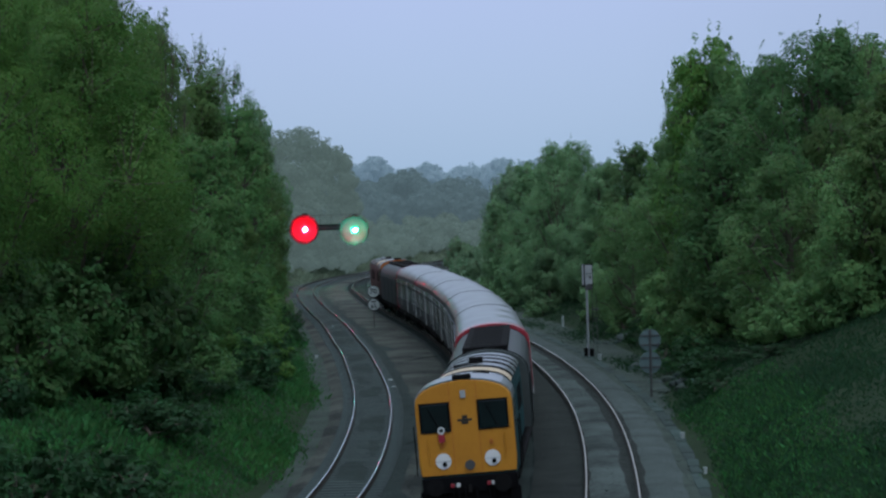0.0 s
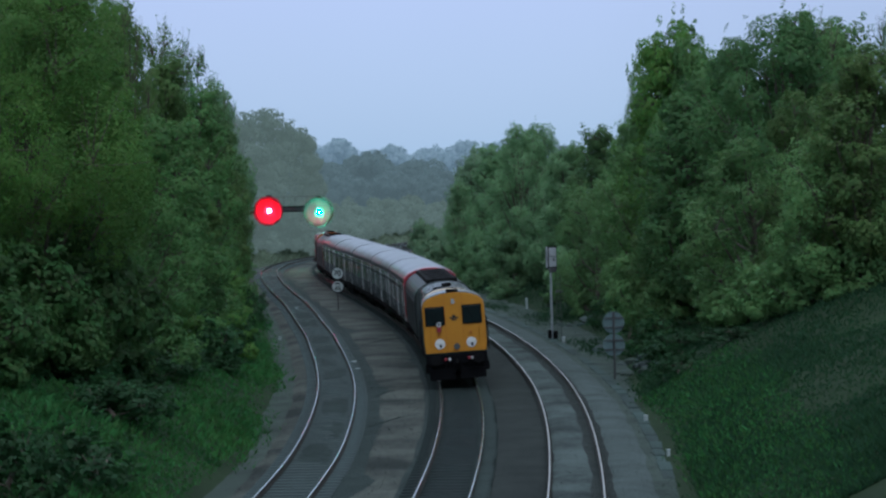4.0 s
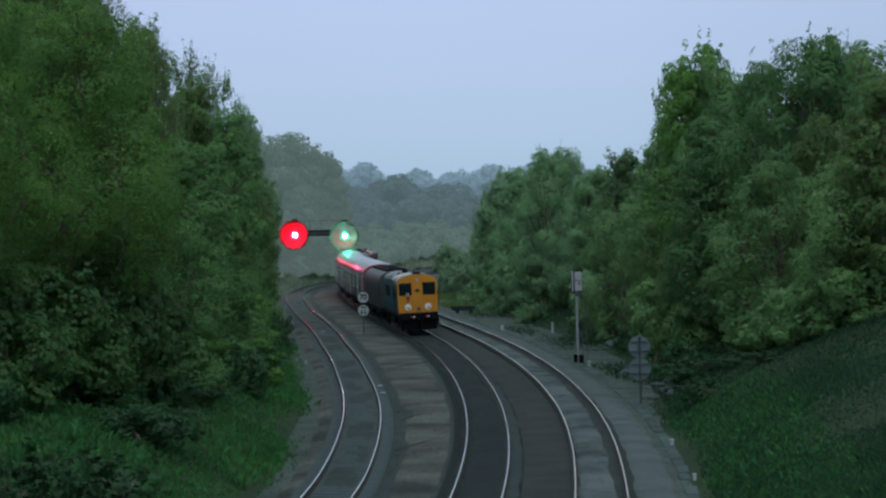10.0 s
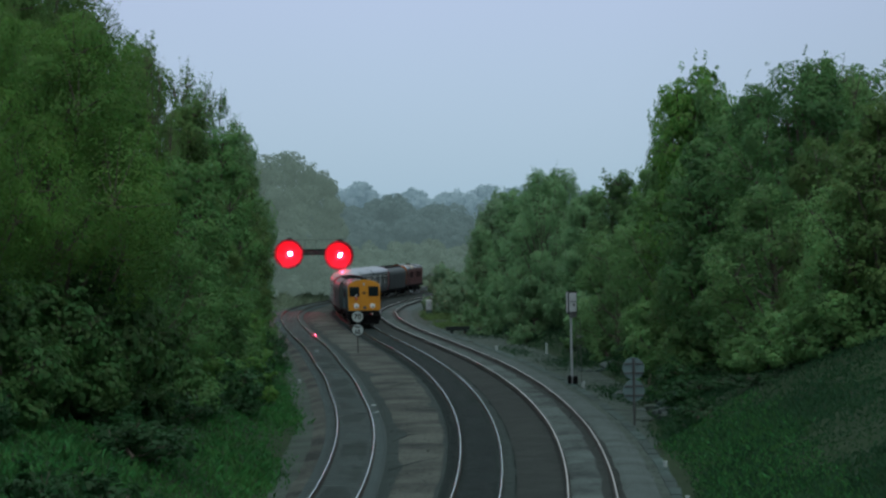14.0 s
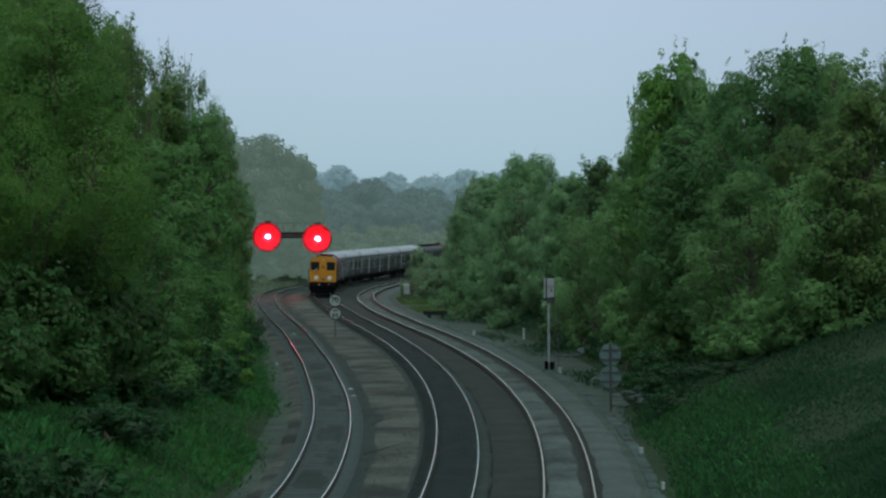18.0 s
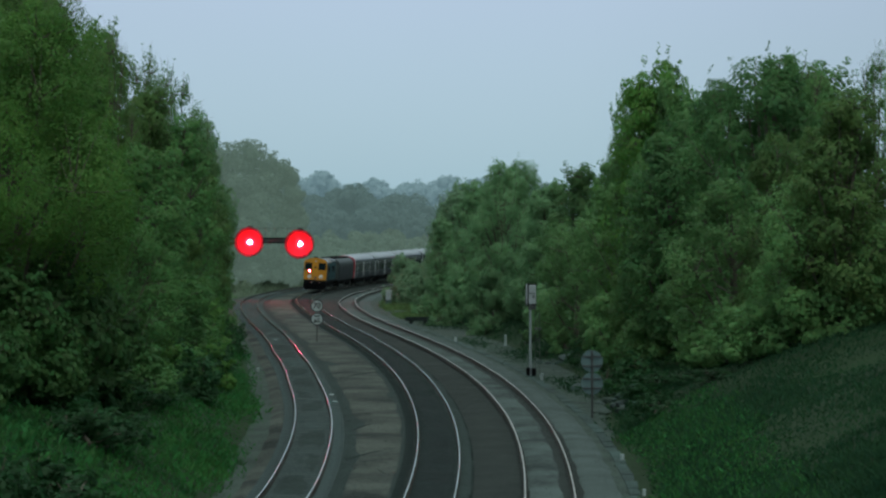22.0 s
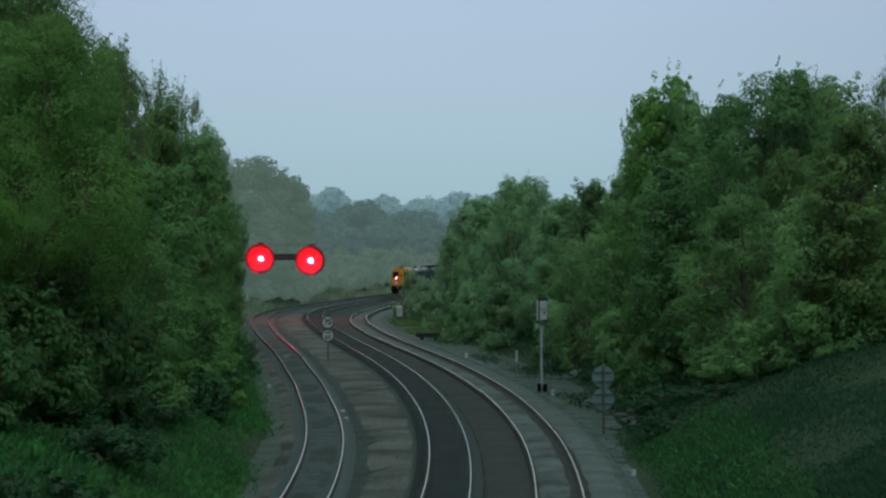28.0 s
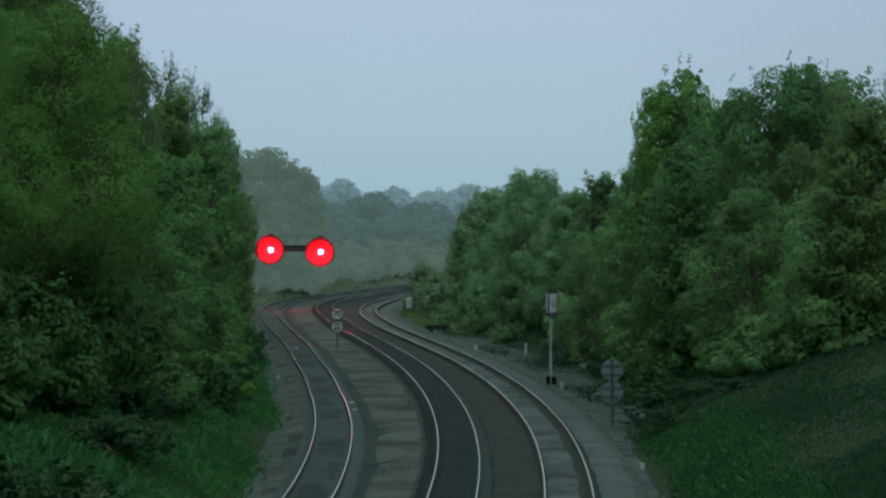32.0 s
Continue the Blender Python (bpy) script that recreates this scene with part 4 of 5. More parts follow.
def lettering(text, height, x, y, z, parent, material, bold=0.0):
    """Writing on a plate that faces the negative y side."""
    curve = bpy.data.curves.new("lettering", "FONT")
    curve.body, curve.size, curve.align_x, curve.align_y, curve.extrude, curve.offset = text, height, "CENTER", "CENTER", 0.003, bold
    ob = new("lettering", curve)
    me = bpy.data.meshes.new_from_object(ob.evaluated_get(bpy.context.evaluated_depsgraph_get()))
    bpy.data.objects.remove(ob)
    me.materials.append(material)
    ob = new("lettering", me)
    ob.parent = parent
    ob.matrix_basis = pose(x, y, z, 90, 0, 0)
    return ob


def speed_sign():
    sign = thing("speed_sign", "pair of round white speed limit plates on a post", "sign", place=ground_pose(-6.9, 169.5, 3, 0.36))
    part("post", rod((0, 0.06, -0.1), (0, 0.06, 2.6), 0.045), WIRE, sign)
    for z in (2.28, 1.42):
        plate = part("plate", disc(0, 0, z, 0.40, 0.02), HAZED_WHITE, sign, "round white plate")
        part("rim", ring(0, -0.006, z, 0.355, 0.405, 0.03), BLACK, plate, "black painted rim")
        part("bracket", box(-0.3, 0.022, z - 0.03, 0.3, 0.06, z + 0.03), WIRE, plate)
        if z > 2:
            lettering("70", 0.5, 0, -0.012, z - 0.0, plate, BLACK, 0.012)
        else:
            lettering("65", 0.4, 0.0, -0.012, z - 0.12, plate, BLACK, 0.01)
            part("small_writing", box(-0.17, -0.01, z + 0.15, 0.17, 0.0, z + 0.24), BLACK, plate, "unreadable dark small writing")


def signal_back():
    """The signal on the near side that faces away."""
    s = thing("signal_post", "pale grey signal post whose head faces away", "signal", place=ground_pose(5.68, 137.0, -4, 0.1))
    part("base_plate", box(-0.3, -0.3, -0.1, 0.3, 0.3, 0.06, 0.02), CONCRETE, s)
    part("post", rod((0, 0, 0), (0, 0, 3.95), 0.065, 0.06, 14), GALVANISED, s, "pale galvanised post")
    head = part("signal_head", box(-0.08, -0.12, 3.85, 0.30, 0.16, 4.85, 0.03), CABINET, s, "pale grey case seen from behind")
    part("side_plate", box(-0.24, 0.02, 3.8, -0.15, 0.1, 4.9, 0.01), CABINET, head)
    part("back_board", box(-0.26, 0.17, 3.72, 0.32, 0.2, 4.92, 0.01), BLACK, head, "black board round the lamps")
    part("door_seam", box(-0.05, -0.135, 4.38, 0.27, -0.118, 4.42), WIRE, head)
    part("hinge", box(0.12, -0.145, 4.15, 0.22, -0.118, 4.3), WIRE, head)
    part("bracket", box(-0.1, -0.08, 3.55, 0.3, 0.08, 3.8, 0.02), WIRE, s)
    for x in (0.28, 0.5):
        part("ladder_rail", rod((x, -0.06, 0.1), (x - 0.02, -0.06, 3.5), 0.016), WIRE, s)
    for k in range(10):
        part("rung", rod((0.28, -0.06, 0.35 + 0.32 * k), (0.5, -0.06, 0.35 + 0.32 * k), 0.011), WIRE, s)
    part("platform", box(0.2, -0.2, 2.5, 0.62, 0.1, 2.54), WIRE, s)
    part("lower_box", box(-0.22, -0.2, 0.08, -0.02, 0.0, 0.5, 0.02), BLACK, s, "black case at the foot")
    part("lower_box", box(0.06, -0.2, 0.06, 0.3, 0.0, 0.46, 0.02), BLACK, s, "black case at the foot")


def sign_backs():
    s = thing("speed_sign", "two round plates on a post seen from behind", "sign", place=ground_pose(7.2, 110.5, 5, 0.0))
    part("post", rod((0, -0.05, -0.2), (0, -0.05, 2.95), 0.05), WIRE, s)
    for z in (2.5, 1.55):
        plate = part("plate", disc(0, 0.0, z, 0.47, 0.02), SIGN_BACK, s, "bare metal back of a round plate")
        for dz in (-0.2, 0.2):
            part("bracket", box(-0.4, -0.045, z + dz - 0.03, 0.4, -0.002, z + dz + 0.03), WIRE, plate)


def marker(name, label, x, y, h, w, colour=HAZED_WHITE, cat="marker"):
    w *= 0.8
    m = thing(name, label, cat, "white lineside markers", place=ground_pose(x, y, (x * 37) % 40, 0))
    part("post", box(-w / 2, -w / 2, -0.15, w / 2, w / 2, h, min(0.02, w * 0.2)), colour, m)
    part("cap", box(-w * 0.6, -w * 0.6, h, w * 0.6, w * 0.6, h + 0.04, 0.01), colour, m)


def equipment_cabinet():
    c = thing("equipment_cabinet", "pale grey lineside equipment cabinet", "cabinet", place=ground_pose(-3.15, 241.0, -6, 0.38))
    part("plinth", box(-0.28, -0.24, -0.7, 0.28, 0.24, 0.3), CONCRETE, c)
    part("case", box(-0.25, -0.2, 0.3, 0.25, 0.2, 1.16, 0.03), CABINET, c)
    part("roof", box(-0.3, -0.25, 1.16, 0.3, 0.25, 1.22, 0.02), WHITE, c, "pale overhanging lid")
    for x in (-0.125, 0.125):
        door = part("door", box(x - 0.115, -0.22, 0.34, x + 0.115, -0.198, 1.12, 0.008), CABINET, c)
        part("handle", box(x * 0.4 - 0.015, -0.25, 0.68, x * 0.4 + 0.015, -0.22, 0.8), WIRE, door)


def spare_rails():
    s = thing("timber_stack", "dark stack of old sleepers on the grass", "sleepers", place=ground_pose(-0.3, 199.0, 8, 0.34))
    for x, z, d in ((0, 0.0, 0), (0.05, 0.0, 0.3), (0.0, 0.16, 0.12)):
        part("timber", box(-1.05 + x, d - 0.13, z, 0.85 + x, d + 0.13, z + 0.15, 0.015), TARRED, s)
    part("bearer", box(-0.7, -0.2, -0.5, -0.5, 0.5, 0.0), TARRED, s)
    part("bearer", box(0.4, -0.2, -0.5, 0.6, 0.5, 0.0), TARRED, s)


def cable_trough():
    """Concrete troughing along the right-hand path."""
    t = thing("cable_trough", "weathered concrete cable trough beside the line", "cable trough", kind="structure")
    me = None
    for k in range(66):
        s = 25 + k * 2.0
        y = float(np.interp(s, LINE_S, LINE_Y))
        i = int(round(y - 20))
        x, yy = off(i, GAP_R[i] + 2.72)
        if me is None:
            me = link_mesh("lid", box(-0.2, 0.02, -0.14, 0.2, 1.98, 0.0, 0.012), CONCRETE)
            ob = me
        else:
            ob = new("lid", me.data)
        ob.parent = t
        ob.matrix_basis = pose(float(x), float(yy), float(rail_z(y)) - 0.29 + 0.012 * math.sin(k * 2.3) - 0.02, 0.5 * math.sin(k * 1.7), 1.2 * math.sin(k * 3.1), -math.degrees(LINE_T[i]) + 0.8 * math.sin(k * 1.3))


def rubble(x, y, count, reach, seed):
    """A low heap of broken stone and spoil."""
    g = random.Random(seed)
    heap = thing("rubble_heap", "low heap of grey-brown broken stone", "rubble", "rubble heaps", place=ground_pose(x, y))
    for k in range(count):
        r = g.uniform(0.14, 0.36)
        bm = bmesh.new()
        bmesh.ops.create_icosphere(bm, subdivisions=1, radius=r)
        for v in bm.verts:
            v.co = Vector((v.co.x * g.uniform(0.8, 1.4), v.co.y * g.uniform(0.8, 1.3), v.co.z * g.uniform(0.5, 0.8)))
        a, d = g.uniform(0, 6.28), reach * math.sqrt(g.random())
        px, py = d * math.cos(a), 1.6 * d * math.sin(a)
        bmesh.ops.translate(bm, verts=bm.verts, vec=(px, py, float(ground_z(x + px, y + py) - ground_z(x, y)) + r * 0.25))
        part("stone", bm, g.choice((CONCRETE, SOIL, BALLAST_PALE)), heap)


for spot in ((8.6, 113.0, 16, 1.2, 3), (9.2, 119.0, 14, 1.2, 4), (8.4, 128.0, 12, 1.4, 5), (7.4, 150.0, 12, 1.3, 6)):
    rubble(*spot)
def laid_rut(points, label):
    """A dark tube added in a slack line to stand for a rut."""
    c = thing("cable", label, "cable", "cables on the ballast")
    bm = bmesh.new()
    tube([(x, y, float(rail_z(y)) - 0.225) for x, y in points], [0.015] + [0.045] * (len(points) - 2) + [0.015], 6, bm)
    part("sheath", bm, TARRED, c)


laid_rut([(-4.33, 135.2), (-3.7, 136.6), (-3.19, 138.4), (-1.99, 140.8)], "dark tube standing for a rut across the ballast")
laid_rut([(-2.84, 103.7), (-2.35, 105.8), (-1.81, 106.6)], "short dark tube standing for a rut in the ballast")
laid_rut([(-2.75, 91.4), (-1.8, 94.1), (-1.0, 95.9)], "dark tube standing for a rut across the ballast")
speed_sign()
signal_back()
sign_backs()
equipment_cabinet()
spare_rails()
cable_trough()
marker("marker_post", "short white marker post beside the line", 5.36, 168.1, 0.75, 0.14)
marker("marker_post", "low white marker in the grass", 2.18, 173.2, 0.35, 0.22)
marker("marker_post", "white box on a low stand", 6.17, 134.8, 0.36, 0.17)
marker("marker_post", "low white marker beside the path", 7.06, 91.9, 0.28, 0.14)
marker("marker_post", "low white marker beside the path", 6.84, 80.3, 0.3, 0.12)
marker("marker_post", "small white marker in the grass", 0.18, 201.5, 0.5, 0.16)
marker("marker_post", "small white marker beside the path", -9.07, 142.9, 0.2, 0.16)
marker("marker_post", "small white marker by the far track", -17.9, 338.0, 0.9, 0.25)
for x, y in ((-9.8, 173.0), (-4.0, 117.9), (-4.3, 122.5)):
    t = thing("white_stone", "small white painted block on the ballast", "block", "white blocks on the ballast", place=pose(x, y, float(rail_z(y)) - 0.22, 0, 0, 20))
    part("block", box(-0.1, -0.08, 0, 0.1, 0.08, 0.08, 0.02), HAZED_WHITE, t)


# ---- the two signals on their gantry ----
GANTRY_Y = 264.5


def gantry():
    s = thing("signal_gantry", "dark steel gantry that carries two signals", "gantry", place=pose(0, GANTRY_Y, 0))
    z0 = float(ground_z(-21.6, GANTRY_Y))
    for dx in (-0.25, 0.25):
        part("leg", box(-21.6 + dx - 0.07, -0.07, z0 - 0.3, -21.6 + dx + 0.07, 0.07, 5.5), WIRE, s)
    for k in range(6):
        a = z0 + 0.3 + k * 0.95
        part("brace", rod((-21.85, 0, a), (-21.35, 0, a + 0.9), 0.03, sides=6), WIRE, s)
    part("boom", box(-22.0, 0.1, 4.95, -11.6, 0.35, 5.09), BLACK, s, "dark lower boom")
    part("boom", box(-22.0, 0.1, 5.43, -11.6, 0.35, 5.55), BLACK, s, "dark upper boom")
    part("walkway_panel", box(-17.2, 0.2, 5.09, -12.0, 0.26, 5.43), WIRE, s, "dark panel behind the walkway")
    for k in range(18):
        x = -21.8 + k * 0.6
        part("lattice", rod((x, 0.22, 5.03), (x + 0.55, 0.22, 5.49), 0.028, sides=6), WIRE, s)
    for k in range(10):
        part("railing_post", rod((-21.8 + k * 1.15, 0.5, 5.5), (-21.8 + k * 1.15, 0.5, 6.5), 0.02, sides=6), WIRE, s)
    part("railing", rod((-21.8, 0.5, 6.5), (-11.8, 0.5, 6.5), 0.022, sides=6), WIRE, s)


def bowl(r0, r1, depth, start=0.0):
    """An open bowl facing negative y, bottom holed, added for the lamp's halo."""
    bm = bmesh.new()
    sides, rows = 40, []
    for k in range(7):
        f = k / 6
        r, y = r0 + (r1 - r0) * f, start - depth * f ** 1.1
        rows.append([bm.verts.new((r * math.cos(a), y, r * math.sin(a))) for a in [2 * math.pi * j / sides for j in range(sides)]])
    rows.append([bm.verts.new((v.co.x * 1.03, v.co.y, v.co.z * 1.03)) for v in rows[-1]])
    rows.append([bm.verts.new((v.co.x * 1.05, start + 0.02, v.co.z * 1.05)) for v in rows[-2]])
    for a, b in zip(rows, rows[1:]):
        for j in range(sides):
            bm.faces.new((a[j], a[(j + 1) % sides], b[(j + 1) % sides], b[j]))
    bmesh.ops.recalc_face_normals(bm, faces=bm.faces)
    return bm


def signal_head(x, z, lens, label):
    """A signal: case, added halo bowls, and added sliding lens carrier behind the opening."""
    s = thing("signal", label, "signal", "running signals", place=pose(x, GANTRY_Y - 0.55, z, 0, 0, -3.0))
    part("bowl", bowl(0.5, 1.22, 0.65, -0.25), HALO_RED, s, "red bowl added to stand for the lamp's halo")
    part("hood_rim", bowl(1.2, 1.42, 0.3, -0.88), HALO_EDGE, s, "dark ring imitating the halo's fading edge")
    part("reflector", bowl(0.2, 0.52, 0.26), HALO_CORE, s, "inner bowl added to catch the lens's halo")
    part("case", box(-0.28, 0.16, -0.75, 0.28, 0.5, 1.5, 0.03), BLACK, s, "tall black case")
    part("front_plate", box(-0.26, 0.03, 0.24, 0.26, 0.16, 1.62, 0.02), BLACK, s, "black plate above the lamp")
    part("bracket", box(-0.08, 0.3, -0.3, 0.08, 0.95, -0.16), WIRE, s)
    part("skirt", box(-0.30, 0.03, -0.95, 0.30, 0.16, -0.24, 0.02), BLACK, s)
    slide = part("lens_carrier", box(-0.19, 0.09, -0.2, 0.19, 0.12, 0.92), BLACK, s, "sliding lens carrier added to switch the light")
    part("lens", disc(0, 0.06, 0, 0.17, 0.035), lens, slide, "brightly lit lens")
    return s, slide


gantry()
signal_head(-17.5, 5.13, RED_LIGHT, "signal showing a bright red light")
SIGNAL, CARRIER = signal_head(-12.42, 4.9, GREEN_LIGHT, "signal that changes from green to red")
part("lens", disc(0, 0.06, 0.7, 0.17, 0.035), RED_LIGHT, CARRIER, "brightly lit red lens")


# ---- rolling stock: x to the right, y ahead from the rear face, z up from the rail ----
def wheelset(y, r, parent):
    for side in (-1, 1):
        w = part("wheel", rod((side * 0.69, y, r), (side * 0.82, y, r), r, sides=24), GRIME, parent)
        part("tyre", ring_x(side * 0.755, y, r, r * 0.93, r * 1.0, 0.135), DULL, w, "worn steel tread")
    part("axle", rod((-0.7, y, r), (0.7, y, r), 0.08), GRIME, parent)


def ring_x(x, y, z, r0, r1, depth, sides=24):
    bm = ring(0, -depth / 2, 0, r0, r1, depth, sides)
    bmesh.ops.transform(bm, matrix=pose(x, y, z, 0, 0, 90), verts=bm.verts)
    return bm


def bogie(y, half, r, parent):
    b = part("bogie", box(-0.95, y - half, 0.42, -0.83, y + half, 0.78, 0.03), GRIME, parent, "grimy bogie frame")
    box_r = part("side_frame", box(0.83, y - half, 0.42, 0.95, y + half, 0.78, 0.03), GRIME, b)
    part("bolster", box(-0.9, y - 0.25, 0.5, 0.9, y + 0.25, 0.85, 0.03), GRIME, b)
    for d in (-half * 0.68, half * 0.68):
        wheelset(y + d, r, b)
        for side in (-1, 1):
            part("axlebox", box(side * 0.9 - 0.12, y + d - 0.14, r - 0.14, side * 0.9 + 0.12, y + d + 0.14, r + 0.14, 0.02), GRIME, b)
            part("spring", rod((side * 0.9, y + d, r + 0.14), (side * 0.9, y + d, 0.9), 0.07), GRIME, b)


def arch(width, base, side, top, n=12, tumble=0.0):
    """A closed body section: straight sides and an arched roof."""
    pts = [(-width / 2 + tumble, base), (width / 2 - tumble, base), (width / 2, base + 0.35), (width / 2, side)]
    for k in range(1, n):
        a = math.pi * k / n
        pts.append((width / 2 * math.cos(a), side + (top - side) * math.sin(a) ** 0.8))
    return pts + [(-width / 2, side), (-width / 2, base + 0.35)]


def locomotive(name, label, paint, nose, group):
    """A single-cab diesel with its cab at the rear."""
    e = thing(name, label, "locomotive", group)
    cab = part("cab", hull(arch(2.56, 1.22, 3.12, 3.74, 14, 0.03), [(0.04, 0.985, 1, 1.22), (0.10, 1, 1, 1.22), (1.9, 1, 1, 1.22)]), paint, e, "painted cab sides")
    part("cab_front", hull(arch(2.53, 1.30, 3.12, 3.72, 14, 0.03), [(-0.03, 0.97, 0.995, 1.3), (0.0, 1.0, 1, 1.3), (0.055, 1.0, 1, 1.3)]), nose, e, "flat yellow cab front" if nose is YELLOW else "dull orange cab front")
    part("cab_roof", hull([(1.285 * math.cos(a), 3.16 + 0.6 * max(0, math.sin(a)) ** 0.8) for a in [math.pi * k / 14 for k in range(15)]] + [(-1.26, 3.1), (1.26, 3.1)], [(0.06, 1, 1, 3.1), (1.95, 1, 1, 3.1)]), ROOF_GREY, e, "pale cab roof")
    for x in (-0.77, 0.74):
        w = part("cab_window", box(x - 0.375, -0.045, 2.44, x + 0.375, -0.028, 3.16, 0.04), GLASS, e, "dark cab window")
        part("window_frame", frame_bars(x - 0.4, x + 0.4, 2.41, 3.19, -0.06, 0.035), BLACK, w, "black rubber surround")
        part("wiper", rod((x + 0.1, -0.07, 2.5), (x - 0.16, -0.07, 3.05), 0.012, sides=6), BLACK, w)
    part("front_seam", box(-0.36, -0.036, 1.3, -0.345, -0.029, 3.7), ORANGE if nose is YELLOW else BLACK, e)
    part("front_seam", box(0.345, -0.036, 1.3, 0.36, -0.029, 3.7), ORANGE if nose is YELLOW else BLACK, e)
    for x in (-0.64, 0.64):
        d = part("marker_disc", disc(x, -0.06, 1.66, 0.205, 0.03), DISC_WHITE, e, "round white marker disc")
        part("disc_lamp", disc(x + 0.03, -0.1, 1.58, 0.06, 0.05, sides=16), BLACK, d, "small dark lamp")
        part("hinge", box(x - 0.19, -0.068, 1.645, x + 0.19, -0.055, 1.66), GALVANISED, d)
        part("lamp_bracket", box(x - 0.04, -0.09, 2.02, x + 0.04, -0.03, 2.14, 0.01), ORANGE, e)
        part("grab_rail", rod((x * 1.55, -0.07, 1.6), (x * 1.55, -0.07, 2.3), 0.016, sides=8), nose, e)
    part("socket", disc(0.04, -0.09, 1.52, 0.13, 0.07, sides=20), WIRE, e, "round control socket")
    part("emblem", box(-0.19, -0.04, 2.66, 0.19, -0.031, 2.72), RUST, e, "dark plain badge")
    part("emblem", box(-0.07, -0.04, 2.725, 0.07, -0.031, 2.81), RUST, e, "dark plain badge")
    part("emblem", box(-0.09, -0.04, 2.58, 0.09, -0.031, 2.655), RUST, e, "dark plain badge")
    part("headcode_lamp", box(-0.07, -0.07, 3.26, 0.07, -0.028, 3.46, 0.02), CABINET, e, "small pale upper lamp")
    part("roof_vent", box(-0.24, 0.0, 3.74, 0.24, 0.32, 3.86, 0.03), GRIME, e)
    part("buffer_beam", box(-1.24, -0.12, 0.82, 1.24, 0.3, 1.24, 0.02), BLACK, e, "black buffer beam")
    for x in (-0.87, 0.87):
        b = part("buffer", rod((x, -0.5, 1.05), (x, -0.12, 1.05), 0.11, 0.14, 16), BLACK, e)
        part("buffer_head", rod((x, -0.55, 1.05), (x, -0.5, 1.05), 0.23, 0.21, 22), GRIME, b)
    for x, c in ((-0.45, RED), (-0.3, WHITE), (0.5, RED), (0.62, WHITE)):
        p = part("brake_pipe", rod((x, -0.2, 0.62), (x, -0.16, 1.02), 0.025, sides=8), BLACK, e)
        part("tap", box(x - 0.05, -0.24, 0.98, x + 0.05, -0.14, 1.08, 0.02), c, p, "red painted tap" if c is RED else "white painted tap")
    part("coupling", rod((0, -0.36, 0.82), (0, -0.12, 1.0), 0.05, sides=8), GRIME, e)
    part("valance", box(-1.2, -0.02, 0.55, 1.2, 0.25, 0.84, 0.02), BLACK, e, "black lower valance")
    for x in (-0.62, 0.62):
        part("snowplough", hull([(x - 0.52, 0.2), (x + 0.52, 0.2), (x + 0.54, 0.62), (x - 0.54, 0.62)], [(-0.12, 1, 1, 0.2), (0.1, 1, 1, 0.2)]), BLACK, e, "black plough blade")
    for x in (-1.16, 1.16):
        part("step", box(x - 0.14, -0.1, 0.5, x + 0.14, 0.2, 0.9, 0.02), BLACK, e, "black cab step")
    # dark sheet added to stand for the shade beneath the cab
    part("end_sheet", box(-1.1, 0.5, 0.22, 1.1, 0.6, 1.0), GRIME, e)
    for x in (-0.14, 0.16):
        part("hose", rod((x, -0.16, 0.45), (x, -0.14, 0.95), 0.035, sides=8), BLACK, e, "black rubber hose")
    # the long bonnet
    part("bonnet", hull(arch(2.16, 1.22, 3.05, 3.62, 12), [(1.9, 1, 1, 1.22), (12.75, 1, 1, 1.22), (12.95, 0.94, 0.97, 1.22)]), paint, e, "long narrow engine bonnet")
    part("bonnet_nose", hull(arch(2.1, 1.24, 3.04, 3.55, 12), [(12.93, 1, 1, 1.22), (13.02, 0.98, 0.99, 1.22)]), nose, e, "painted bonnet end")
    for a, b, m, slots in ((2.0, 2.6, ROOF_GREY, ()), (3.5, 4.3, ROOF_GREY, ((0.1, 0.55, 0.25),)), (5.0, 6.1, ROOF_TAN, ()), (7.0, 7.9, ROOF_GREY, ((-0.6, 0.1, 0.3),)), (8.8, 9.5, ROOF_GREY, ()), (10.3, 11.0, ROOF_GREY, ()), (11.7, 12.4, ROOF_GREY, ())):
        panel = part("roof_panel", hull([(1.1 * math.cos(t), 3.10 + 0.53 * math.sin(t) ** 0.8) for t in [math.pi * (0.06 + 0.88 * j / 12) for j in range(13)]] + [(-0.9, 3.2), (0.9, 3.2)], [(a, 1, 1, 3.1), (b, 1, 1, 3.1)]), m, e, "dusty tan roof panel" if m is ROOF_TAN else "pale dusty roof panel")
        for x0, x1, d in slots:
            part("grille", box(x0, a + d, 3.45, x1, a + d + 0.25, 3.642, 0.01), BLACK, panel, "black roof grille")
    # dark bands added to fill the gaps between the roof panels
    for a, b in ((2.62, 3.48), (4.32, 4.98), (6.12, 6.98), (7.92, 8.78), (9.52, 10.28), (11.02, 11.68)):
        part("roof_hatch", hull([(1.095 * math.cos(t), 3.10 + 0.526 * math.sin(t) ** 0.8) for t in [math.pi * (0.04 + 0.92 * j / 12) for j in range(13)]] + [(-0.9, 3.2), (0.9, 3.2)], [(a, 1, 1, 3.1), (b, 1, 1, 3.1)]), GRIME, e, "dark band in the gap between roof panels")
    for k in range(9):
        for side in (-1, 1):
            d = part("bonnet_door", box(side * 1.075, 2.4 + k * 1.12, 1.5, side * 1.105, 3.4 + k * 1.12, 2.95, 0.01), paint, e)
